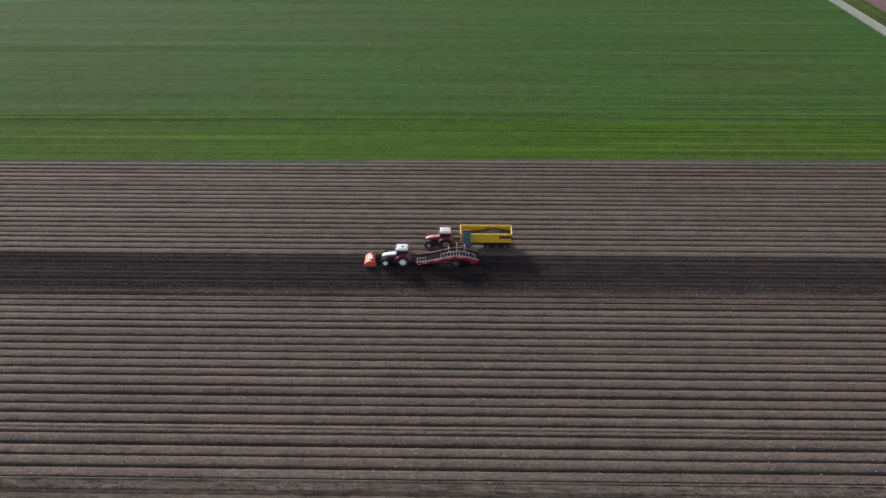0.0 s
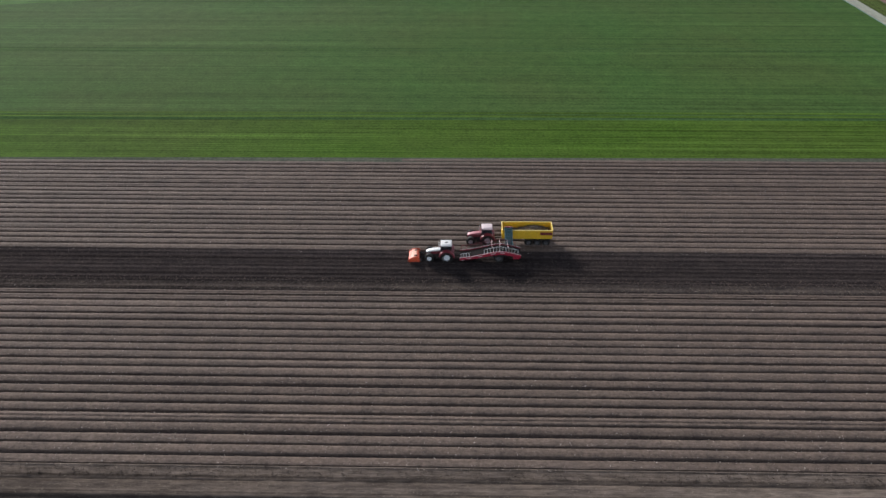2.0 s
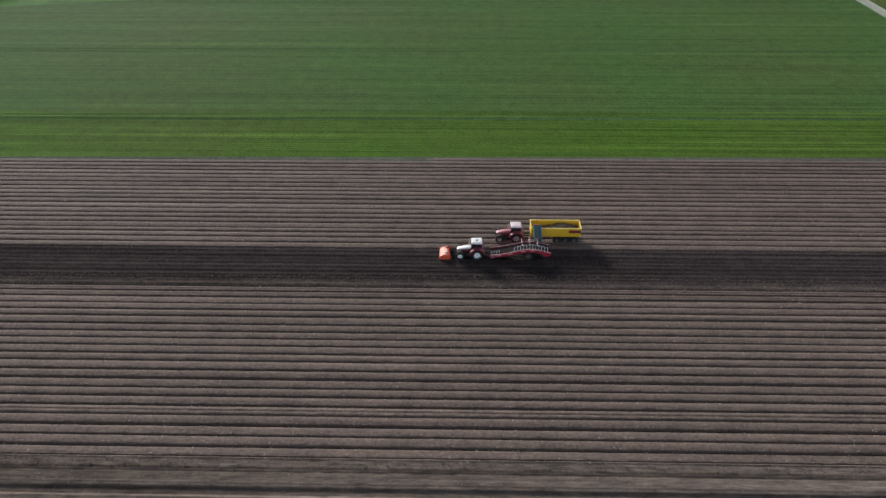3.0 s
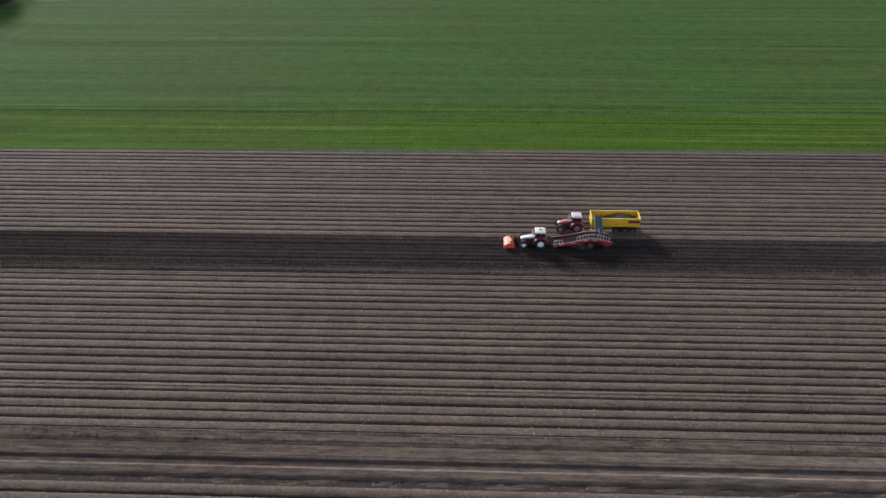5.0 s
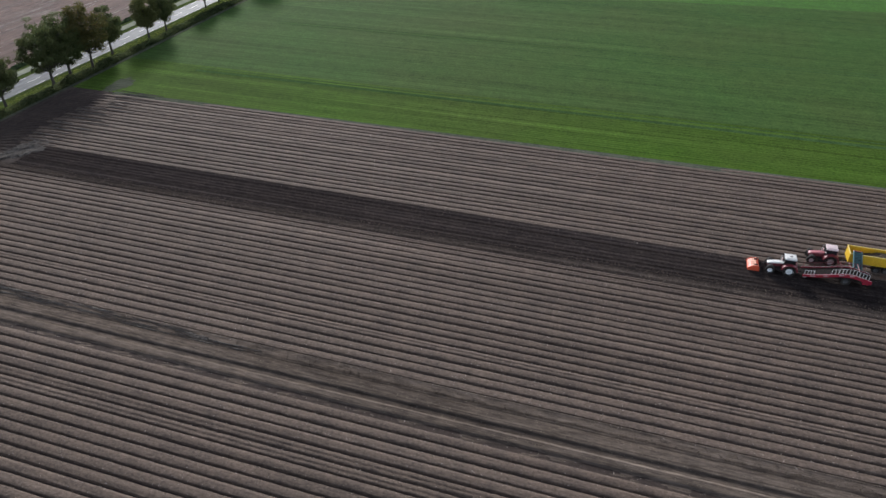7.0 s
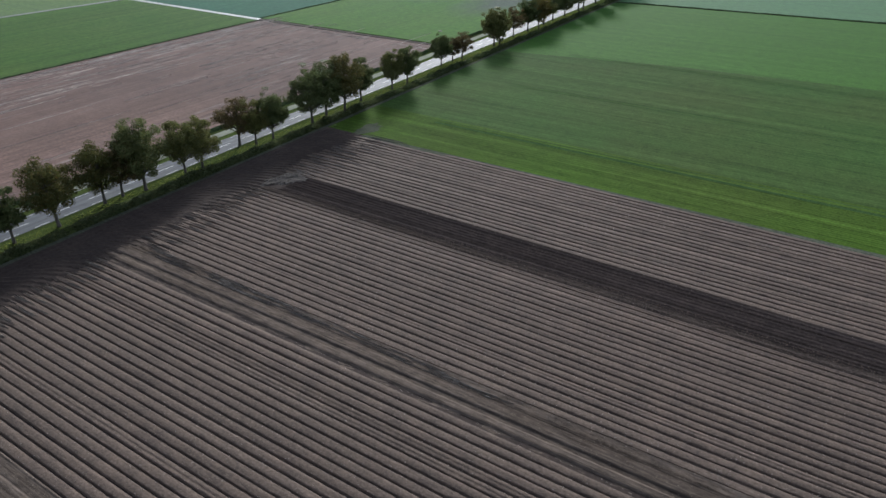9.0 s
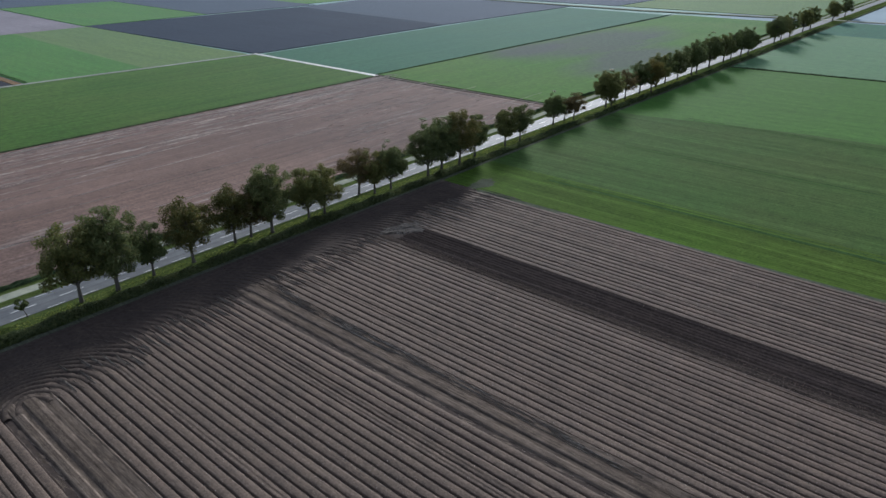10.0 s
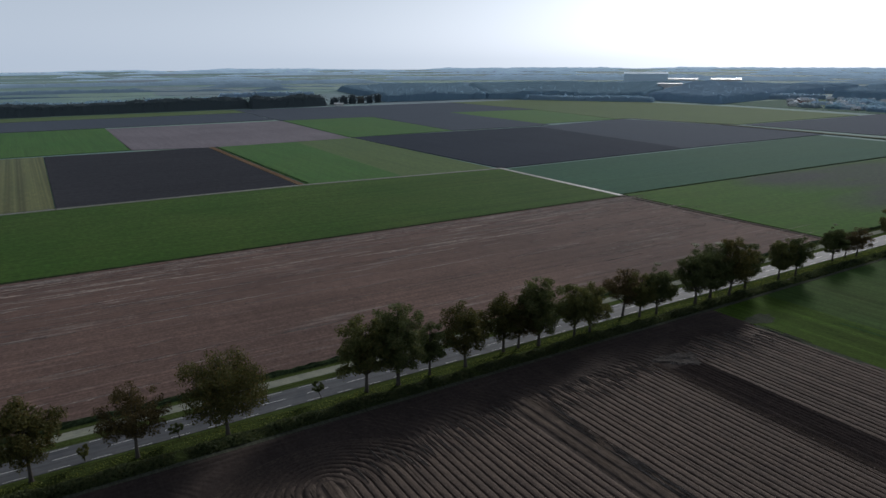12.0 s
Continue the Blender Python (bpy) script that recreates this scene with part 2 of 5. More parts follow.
worn_track = land("half_grown_track", (0.36, 0.36, 0.28), along="y", streak=0.35, patch=0.6, clod=0.3, fine=1.0, gloss=0.2, rough=0.5)
crop_track = land("trodden_crop", (0.1087, 0.1958, 0.07395), streak=0.2, patch=0.5, clod=0.3, fine=1.6)
straw_pale = land("bleached_straw", (0.85, 0.73, 0.64), along="y", streak=0.25, patch=0.5, clod=0.4, fine=1.5)
sand_track = land("sandy_track", (0.72, 0.66, 0.56), along="y", streak=0.25, patch=0.6, clod=0.25, fine=1.0, gloss=0.5, rough=0.38)
scrub_dark = land("dark_ditch_plants", (0.105, 0.15, 0.072), along="y", streak=0.2, patch=0.5, clod=0.4, fine=1.2)
asphalt = land("worn_asphalt", (0.26, 0.27, 0.29), along="y", streak=0.16, patch=0.6, clod=0.1, fine=5.0, bump=0.15, rough=0.7, row=0.9, gloss=0.1)
concrete = land("pale_concrete_path", (0.62, 0.64, 0.52), along="y", streak=0.12, patch=0.5, clod=0.12, fine=3.0, bump=0.2, rough=0.8)
road_paint = paint("white_road_paint", (0.62, 0.62, 0.60), 0.7, dirt=0.5)
bark = paint("oak_bark", (0.066, 0.056, 0.046), 0.95, dirt=0.7, grime=(0.034, 0.036, 0.026))
leaf_green = leafage("oak_leaves_green", (0.068, 0.088, 0.035), (0.101, 0.122, 0.045), (0.135, 0.130, 0.050))
leaf_turning = leafage("oak_leaves_turning", (0.062, 0.066, 0.023), (0.092, 0.090, 0.028), (0.138, 0.102, 0.032))
leaf_brown = leafage("oak_leaves_brown", (0.074, 0.060, 0.028), (0.105, 0.080, 0.035), (0.14, 0.096, 0.038))
leaf_hedge = leafage("hedge_leaves", (0.052, 0.068, 0.032), (0.085, 0.105, 0.044), (0.11, 0.115, 0.050))
# bluish haze is put into the leaf colours of the far woods
leaf_row = leafage("hazed_tree_row", (0.105, 0.130, 0.150), (0.150, 0.180, 0.200), rough=1.0, gloss=0.0)
leaf_far = leafage("hazed_canopy", (0.30, 0.43, 0.57), (0.36, 0.50, 0.64), rough=1.0, gloss=0.0)


# ---- building helpers ----
def mesh_of(name, bm):
    me = bpy.data.meshes.new(name)
    bm.to_mesh(me)
    bm.free()
    return me


def part(name, bm, material, parent=None, label=""):
    """Links a bmesh as one mesh object under a thing or a part."""
    me = bm if isinstance(bm, bpy.types.Mesh) else mesh_of(name, bm)
    if material and not me.materials:
        me.materials.append(material)
    ob = new(name, me)
    if parent:
        ob.parent = parent
    return tagged(ob, label)


def empty(name, m=None):
    ob = new(name)
    ob.empty_display_size = 0.3
    if m:
        ob.matrix_world = m
    return ob


def raw(name, verts, faces, material, parent=None, smooth=False):
    me = bpy.data.meshes.new(name)
    me.from_pydata([tuple(v) for v in verts], [], [tuple(f) for f in faces])
    if material:
        me.materials.append(material)
    if smooth:
        me.shade_smooth()
    me.update()
    ob = new(name, me)
    if parent:
        ob.parent = parent
    return ob


def grid_faces(nx, ny):
    i, j = np.meshgrid(np.arange(nx - 1), np.arange(ny - 1), indexing="ij")
    a = (i * ny + j).ravel()
    return np.stack([a, a + ny, a + ny + 1, a + 1], 1).tolist()


def smooth_noise(a, b, seed):
    """A cheap sum of waves that do not repeat, for relief along a surface."""
    r = np.random.RandomState(seed)
    out = np.zeros_like(a)
    for k in range(14):
        fa, fb = r.uniform(0.2, 1.6) * (1 + k * 0.28), r.uniform(0.2, 1.6) * (1 + k * 0.28)
        out += np.sin(a * fa * r.choice((-1, 1)) + b * fb + r.uniform(0, 6.28)) / (1 + 0.35 * k)
    return out / 4.0


def sheet(name, xs, ys, height, material, parent=None):
    X, Y = np.meshgrid(xs, ys, indexing="ij")
    Z = height(X, Y)
    v = np.stack([X.ravel(), Y.ravel(), Z.ravel()], 1).tolist()
    return raw(name, v, grid_faces(len(xs), len(ys)), material, parent, smooth=True)


def slab(name, corners, z, material, thick=0.25, parent=None):
    """A flat piece of land or paving with a thickness, its top at z."""
    bm = bmesh.new()
    top = [bm.verts.new((x, y, z)) for x, y in corners]
    bm.faces.new(top)
    bmesh.ops.recalc_face_normals(bm, faces=bm.faces)
    if bm.faces[:][0].normal.z < 0:
        bmesh.ops.reverse_faces(bm, faces=bm.faces)
    r = bmesh.ops.extrude_face_region(bm, geom=bm.faces[:])
    bmesh.ops.translate(bm, vec=(0, 0, -thick), verts=[g for g in r["geom"] if isinstance(g, bmesh.types.BMVert)])
    bmesh.ops.recalc_face_normals(bm, faces=bm.faces)
    return part(name, bm, material, parent)


def add_box(bm, size, at, bevel=0.03, turn=None):
    r = bmesh.ops.create_cube(bm, size=1.0)
    vs = r["verts"]
    bmesh.ops.scale(bm, vec=size, verts=vs)
    if bevel > 0:
        es = list({e for v in vs for e in v.link_edges})
        out = bmesh.ops.bevel(bm, geom=es, offset=min(bevel, min(size) * 0.45), segments=2, affect="EDGES", profile=0.6)
        vs = list({v for f in out["faces"] for v in f.verts} | {v for v in vs if v.is_valid})
    m = Matrix.Translation(at) @ (Euler([radians(a) for a in turn]).to_matrix().to_4x4() if turn else Matrix())
    bmesh.ops.transform(bm, matrix=m, verts=vs)


def add_rod(bm, a, b, r, r2=None, sides=8):
    a, b = Vector(a), Vector(b)
    m = Matrix.Translation((a + b) / 2) @ (b - a).to_track_quat("Z", "Y").to_matrix().to_4x4()
    bmesh.ops.create_cone(bm, cap_ends=True, segments=sides, radius1=r, radius2=r if r2 is None else r2, depth=(b - a).length, matrix=m)


def add_prism(bm, outline, y0, y1, bevel=0.03):
    """A side outline (x, z) drawn out across y."""
    vs = [bm.verts.new((x, y0, z)) for x, z in outline]
    f = bm.faces.new(vs)
    r = bmesh.ops.extrude_face_region(bm, geom=[f])
    nv = [g for g in r["geom"] if isinstance(g, bmesh.types.BMVert)]
    bmesh.ops.translate(bm, vec=(0, y1 - y0, 0), verts=nv)
    allv = vs + nv
    fs = list({f for v in allv for f in v.link_faces})
    bmesh.ops.recalc_face_normals(bm, faces=fs)
    if bevel > 0:
        es = list({e for v in allv for e in v.link_edges})
        bmesh.ops.bevel(bm, geom=es, offset=bevel, segments=2, affect="EDGES", profile=0.6)


def add_lathe(bm, outline, sides=28, axis="y"):
    """Turns an outline of (radius, offset) round the y axis."""
    rings = []
    for k in range(sides):
        a = 2 * math.pi * k / sides
        rings.append([bm.verts.new((r * math.cos(a), o, r * math.sin(a))) for r, o in outline])
    n = len(outline)
    for k in range(sides):
        for j in range(n - 1):
            bm.faces.new((rings[k][j], rings[k][j + 1], rings[(k + 1) % sides][j + 1], rings[(k + 1) % sides][j]))
    bmesh.ops.recalc_face_normals(bm, faces=bm.faces)


# ---- the ground to the horizon ----
def far_land():
    m, n, l, p = nodes_of("hazed_farmland")
    pos = n.new("ShaderNodeNewGeometry").outputs["Position"]
    mp = n.new("ShaderNodeMapping")
    mp.inputs["Scale"].default_value = (0.0036, 0.0052, 1.0)
    l.new(pos, mp.inputs["Vector"])
    v = n.new("ShaderNodeTexVoronoi")
    v.distance, v.voronoi_dimensions = "CHEBYCHEV", "2D"
    v.inputs["Scale"].default_value = 1.0
    l.new(mp.outputs["Vector"], v.inputs["Vector"])
    s = n.new("ShaderNodeSeparateColor")
    l.new(v.outputs["Color"], s.inputs["Color"])
    # these field colours are paled and blued, with haze painted in
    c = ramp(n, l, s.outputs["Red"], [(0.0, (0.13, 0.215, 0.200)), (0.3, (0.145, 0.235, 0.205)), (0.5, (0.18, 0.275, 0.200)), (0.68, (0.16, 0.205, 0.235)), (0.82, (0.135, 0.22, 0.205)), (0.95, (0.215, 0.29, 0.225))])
    g = noise_node(n, l, pos, 0.02, 4, 0.6)
    c = mix(n, l, "MULTIPLY", 1.0, c, ramp(n, l, g, [(0.3, (0.85, 0.85, 0.85)), (0.7, (1.12, 1.12, 1.12))]))
    l.new(c, p.inputs["Base Color"])
    p.inputs["Roughness"].default_value = 0.95
    p.inputs["Specular IOR Level"].default_value = 0.1
    # more haze, as a bluish sheen towards the horizon
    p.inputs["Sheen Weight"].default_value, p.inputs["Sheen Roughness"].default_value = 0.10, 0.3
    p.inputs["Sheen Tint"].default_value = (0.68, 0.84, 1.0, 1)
    return m


bm = bmesh.new()
bmesh.ops.create_circle(bm, cap_ends=True, segments=96, radius=4850, matrix=Matrix.Translation((0, 0, -0.35)))
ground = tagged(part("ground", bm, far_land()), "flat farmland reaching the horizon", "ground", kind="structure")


def lean(y, x0):
    """The tree-lined road runs a little aslant of the rows."""
    return x0 - 0.012 * (y - 40)


def box4(x0, x1, y0, y1):
    return [(x0, y0), (x1, y0), (x1, y1), (x0, y1)]


def crop_edge(x):
    """Where the green crop meets the ridged land, as y at x: not quite along the rows."""
    return 121.02 + 0.0228 * (x + 100)


ROAD_END = 900
FIELDS = [
    ("vivid green winter crop beside the ridged potato land", grass_vivid, [(lean(120, -168), crop_edge(-169)), (126.5, crop_edge(126.5)), (126.5, 148.3), (lean(140, -168), 142.3)], 0.05),
    ("thin olive-green young crop in drilled rows", grass_olive, [(lean(140, -168), 142.3), (126.5, 148.3), (126.5, 262), (-105, 238), (lean(224, -168), 224)], 0.05),
    ("light green young crop in drilled rows", grass_light, [(lean(224, -168), 224), (-105, 238), (126.5, 262), (126.5, 385), (lean(350, -168), 350)], 0.05),
    ("bluish green crop behind a ditch", grass_far, [(lean(353, -168), 353), (126.5, 388), (126.5, 515), (lean(515, -168), 515)], 0.05),
    ("mid green crop by the crossroads", crop_blue, [(lean(515, -168), 515), (126.5, 515), (126.5, 598), (lean(598, -168), 598)], 0.05),
    ("tan stubble field with pale streaks", stubble, [(-295, -420), (lean(-420, -193.5), -420), (lean(216, -193.5), 216), (-295, 213)], 0.05),
    ("deep green root crop field", crop_deep, [(-407, -420), (-296.5, -420), (-296.5, 213.5), (-397, 213.5), (-407, 95)], 0.05),
    ("straw-coloured field with green stripes", crop_striped, box4(-613, -411.5, -420, -26.5), 0.04),
    ("dark brown freshly ploughed field", plough_brown, [(-612, -26), (-411.5, -26), (-410.5, 88.5), (-605, 84.5)], 0.04),
    ("rusty dry strip between two fields", orange_strip, [(-605, 85), (-410.5, 89), (-410.4, 92.5), (-605, 89)], 0.06),
    ("mid green leafy crop field", crop_mid, [(-604, 90.5), (-410, 94), (-407, 150), (-604, 155)], 0.04),
    ("olive-green field with ripening crop", crop_olive, [(-604, 155), (-407, 150), (-399, 212), (-606, 207)], 0.04),
    ("dark ploughed field beyond the sandy track, blued by painted haze", plough_dark, [(-611, 207), (-400, 216), (-405, 390), (-600, 405)], 0.04),
    ("ploughed field greyed by painted haze", plough_grey, [(-600, 405), (-405, 390), (-405, 572), (-500, 574), (-618, 541)], 0.04),
    ("blue-green root crop field", crop_blue, [(-396, 216.5), (-299.5, 216.5), (-300.5, 560), (-403, 560)], 0.05),
    ("green crop with bare grey patches", crop_grey, [(-298, 217.5), (lean(220, -193.5), 220), (lean(572, -193.5), 572), (-298, 566)], 0.05),
    ("bright green grass field far off", crop_mid, box4(-820, -620, -420, 32), 0.03),
    ("pinkish bare field far off, paled by painted haze", pink_soil, [(-812, 32), (-620, 31), (-604, 87), (-606, 205), (-806, 208)], 0.03),
    ("mid green crop field far off", crop_mid, [(-808, 210), (-611, 207), (-612, 312), (-800, 316)], 0.03),
    ("dark ploughed strip far off, greyed by painted haze", plough_grey, box4(-950, -824, -420, 206), 0.03),
    ("ploughed land in front of a wood, greyed by painted haze", plough_grey, [(-1000, 208), (-810, 209), (-800, 317), (-612, 313), (-606, 428), (-808, 430), (-791, 553), (-985, 540)], 0.03),
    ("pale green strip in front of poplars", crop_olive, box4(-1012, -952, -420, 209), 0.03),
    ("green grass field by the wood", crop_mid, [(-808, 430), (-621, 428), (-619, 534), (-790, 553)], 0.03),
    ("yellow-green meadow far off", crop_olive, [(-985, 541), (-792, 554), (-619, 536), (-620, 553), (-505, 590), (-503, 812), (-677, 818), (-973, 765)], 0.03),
    ("ploughed field by the village, greyed by painted haze", plough_grey, [(-500, 594), (-372, 604), (-375, 850), (-498, 850)], 0.03),
    ("light green meadow by the village", crop_olive, [(-370, 604), (-200, 612), (-204, 840), (-372, 850)], 0.03),
    ("dark gardens and lanes of the village", crop_blue, [(-735, 852), (-225, 845), (-230, 1120), (-740, 1140)], 0.03),
    ("stubble field east of the concrete track", stubble, box4(138.5, 420, -100, 640), 0.04),
]
for label, material, corners, z in FIELDS:
    tagged(slab("field", corners, z, material), label, "field", "fields", "structure")



def bare_patch(cx, cy, rx, ry, seed, label, z=0.056):
    """A ragged patch where the crop has failed, drawn out along the rows."""
    r = np.random.RandomState(seed)
    n = 90
    a = np.linspace(0, 2 * np.pi, n, endpoint=False)
    q = 1 + 0.13 * np.sin(3 * a + seed) + 0.09 * np.sin(7 * a + 2 * seed) + r.uniform(-0.16, 0.16, n)
    ring = [(cx + rx * k * math.cos(t), cy + ry * k * math.sin(t), z) for k, t in zip(q, a)]
    v = [(cx, cy, z + 0.01)] + ring
    return tagged(raw("bare_patch", v, [(0, 1 + k, 1 + (k + 1) % n) for k in range(n)], field_edge_grass), label, "bare patch", "bare patches", "structure")


bare_patch(-158.5, 124.0, 2.6, 5.2, 7, "worn pale corner where crop meets headland", 0.07)

# wheel tracks pressed into the green crop, and the grassy strip where crop meets ridges
for y0, w in ((139.4, 1.3), (141.9, 0.5), (184.2, 0.5), (186.2, 0.5), (232.0, 0.5), (234.2, 0.5)):
    track = slab("wheel_track", [(-146, y0 - 0.9), (126, y0 + 4.7), (126, y0 + 4.7 + w), (-146, y0 - 0.9 + w)], 0.06, crop_track, 0.05)
    tagged(track, "dark wheel track pressed through the green crop", "track", "crop wheel tracks", "structure")

tagged(slab("field_edge", [(-156, crop_edge(-156) - 1.7), (126.5, crop_edge(126.5) - 1.9), (126.5, crop_edge(126.5) + 0.1), (-156, crop_edge(-156) + 0.1)], 0.2, field_edge_grass, 0.2), "pale dry grass strip between crop and ridges", "field edge", kind="structure")


# ---- the ridged potato land ----
def west_edge(y):
    """The field's edge towards the road, in the rows' frame."""
    return -168.64 - 0.0003 * y


potato_land = tagged(slab("potato_land", [(-168.7, -64), (126, -64), (126, 123.2), (-100, 120.9), (-168.9, 120.2)], -0.025, soil_head, 0.2), "brown potato land drawn up into long ridges", "field", kind="structure")
potato_land.matrix_world = ROWS
EAST, WEST = 125.0, -157.5


LOOP = Vector((-153.5, 2.4, 0.0))


def ridge_mesh(seed, height, run_out=13.0):
    r = np.random.RandomState(seed)
    xs = np.arange(WEST, EAST + 0.01, 0.5)
    prof = [(-0.80, -0.07), (-0.73, -0.06), (-0.645, 0.07), (-0.585, 0.25), (-0.535, 0.266), (-0.28, 0.302), (0.16, 0.334), (0.48, 0.258), (0.57, 0.215), (0.65, 0.10), (0.73, -0.06), (0.80, -0.07)]
    if seed % 4 == 0:  # some crests carry a shallow groove
        prof[5:7] = [(-0.25, 0.31), (-0.14, 0.24), (-0.03, 0.318), (0.2, 0.324)]
    wob = np.cumsum(r.normal(0, 0.004, len(xs)))
    wob -= np.linspace(wob[0], wob[-1], len(xs))
    wob = np.clip(wob, -0.07, 0.07)
    verts = []
    for i, x in enumerate(xs):
        fade = min(1.0, (i + 0.4 + 4.2 * r.uniform(0, 1)) / (1.4 * run_out), (len(xs) - i) / 7.0)
        h = height * fade * (1 + r.normal(0, 0.03))
        for j, (y, z) in enumerate(prof):
            edge = j in (0, len(prof) - 1)
            verts.append((x + r.normal(0, 0.1), y + wob[i] + (0 if edge else r.normal(0, 0.015)), z if edge else z * h + r.normal(0, 0.012)))
    me = bpy.data.meshes.new("soil_ridge")
    me.from_pydata(verts, [], grid_faces(len(xs), len(prof)))
    me.materials.append(soil_dry)
    me.shade_smooth()
    return me


ridge_kinds = [ridge_mesh(100 + k, 0.98 + 0.05 * (k % 3)) for k in range(7)]
low_kinds = [ridge_mesh(200 + k, 0.62) for k in range(3)]
loop_kinds = [ridge_mesh(300 + k, 1.0, 15.0) for k in range(3)]
furrows = [
    [49.25, 50.7, 52.2, 53.7, 55.25, 56.7, 58.2, 59.6, 61.15, 62.6, 64.25, 65.65, 67.15, 68.6, 70.0, 71.5, 73.2, 74.55, 76.05, 77.6, 78.85, 80.0],
    [90.2, 91.8, 93.4, 94.8, 96.0, 97.75, 99.2, 100.6, 102.2, 103.95, 105.45, 106.85, 108.4, 109.9, 111.5, 113.05, 114.6, 116.2, 117.5, 119.0, 120.4, 121.8],
    [41.8 - 1.5 * k for k in range(25)][::-1],
    [-1.9 - 1.5 * k for k in range(40)][::-1],
]
rr = random.Random(5)
for block in furrows:
    for y0, y1 in zip(block, block[1:]):
        trodden = 48 < y0 < 49.5 or 4.5 < y0 < 6
        ob = new("soil_ridge", rr.choice(low_kinds if trodden else ridge_kinds))
        ob.location = (rr.uniform(-2.0, 1.6), (y0 + y1) / 2 + rr.uniform(-0.04, 0.04), 0)
        ob.scale = (1, (y1 - y0) / 1.56, rr.uniform(0.86, 1.08))
        start = LOOP.x - 2.0 if abs((y0 + y1) / 2 - LOOP.y) < 19 else -135 if y0 > 118.5 else WEST  # the last rows narrow out against the crop
        if y0 > 120:
            start = -15
        if start > WEST:
            ob.data = rr.choice(loop_kinds)
            ob.scale.x = (EAST - start) / (EAST - WEST)
            ob.location.x = EAST - EAST * ob.scale.x
        ob.parent = potato_land


def loop_ridge(north, south, seed):
    """A low crest bent round over the headland from a row to the row it came from."""
    r = np.random.RandomState(seed)
    prof = [(-0.75, -0.05), (-0.5, 0.06), (-0.25, 0.13), (0.0, 0.145), (0.25, 0.12), (0.5, 0.05), (0.75, -0.05)]
    n = max(16, int(north * 3.4))
    line = []
    for i in range(n + 1):
        t = i / n
        a = radians(90 + 180 * t)
        rad = north + (south - north) * t
        flat = 0.78 - 0.012 * rad + 3.5 / (rad + 2.5)
        line.append((LOOP.x + 5.0 + rad * flat * math.cos(a), LOOP.y + rad * math.sin(a), math.cos(a), math.sin(a), math.sin(math.pi * t)))
    v = []
    for x, y, ox, oy, bent in line:
        high = (1.9 - 0.75 * bent) * r.uniform(0.75, 1.15)
        for o, z in prof:
            q = o * (1 - 0.2 * bent) + r.normal(0, 0.03)
            v.append((x + q * ox, y + q * oy, 0.06 + z * high + r.normal(0, 0.012)))
    return raw("soil_ridge", v, grid_faces(len(line), len(prof)), soil_loop, potato_land, True)


for k in range(12):
    loop_ridge(2.2 + 1.5 * k, 2.2 + 1.62 * k, 700 + k)


def tram_height(X, Y):
    across = [0, 0.15, 1.0, 1.2, 2.2, 2.4, 2.5, 3.3, 3.45, 3.7, 5.0, 5.3, 5.5, 5.65, 5.9, 7.1, 7.3, 7.55]
    level = [-0.02, -0.05, -0.03, 0.19, 0.22, 0.18, 0.0, 0.0, 0.21, 0.24, 0.23, 0.18, 0.02, 0.11, 0.13, 0.13, 0.24, 0.0]
    s = np.interp(Y - Y.min(), across, level)
    s = s * np.clip((X - X.min()) / 3, 0, 1)
    rough = np.interp(Y - Y.min(), [0, 0.1, 1.1, 1.3, 5.3, 5.6, 7.2, 7.5], [1.0, 1.0, 1.0, 0.3, 0.3, 0.7, 0.7, 0.2])
    return s + 0.045 * rough * smooth_noise(X * 0.8, Y * 3.0, 3) + 0.01


for y0 in (41.8, -1.8):
    tagged(sheet("tramline", np.arange(WEST - 1 if y0 > 10 else LOOP.x - 0.6, EAST, 0.6), np.linspace(y0, y0 + 7.55, 72), tram_height, soil_rough, potato_land), "rough greyish wheel track between ridges")


def lifted_height(X, Y):
    return 0.10 + 0.05 * np.sin(Y * 6.2) + 0.04 * smooth_noise(X * 0.9, Y * 2.5, 8) + np.where(Y > 89.5, 0.1, 0.0) - np.where(Y < 82.2, 0.06, 0)


tagged(sheet("lifted_strip", np.arange(-150, EAST, 0.5), np.arange(81.9, 90.35, 0.22), lifted_height, soil_damp, potato_land), "dark damp strip of freshly lifted soil")


def crumbled_patch(cx, cy, rx, ry, seed):
    """Pale, scratched-up soil where the lifted strip begins, thin and ragged at its rim."""
    r = np.random.RandomState(seed)
    rings, n = 9, 64
    v = []
    for i in range(rings):
        for k in range(n):
            a = 2 * math.pi * k / n
            q = (i / (rings - 1)) * (1 + 0.16 * math.sin(3 * a + 1) + 0.1 * math.sin(7 * a) + (r.uniform(-0.16, 0.16) if i > 3 else 0))
            v.append((cx + rx * q * math.cos(a) + 0.35 * ry * q * math.sin(a), cy + ry * q * math.sin(a), (0.24 + r.uniform(-0.07, 0.07)) if i < rings - 1 else -0.02))
    f = [(i * n + k, i * n + (k + 1) % n, (i + 1) * n + (k + 1) % n, (i + 1) * n + k) for i in range(rings - 1) for k in range(n)]
    return raw("crumbled_patch", v, f, soil_pale, potato_land)


tagged(crumbled_patch(-152.6, 88.0, 3.2, 5.2, 83), "pale crumbled soil at the strip's end")


def worked_height(X, Y):
    return 0.09 + 0.05 * np.sin(Y * 4.3 + 0.4 * np.sin(X * 0.05)) + 0.05 * smooth_noise(X * 0.9, Y * 2.5, 12) - np.where(Y < 80.2, 0.1, 0)


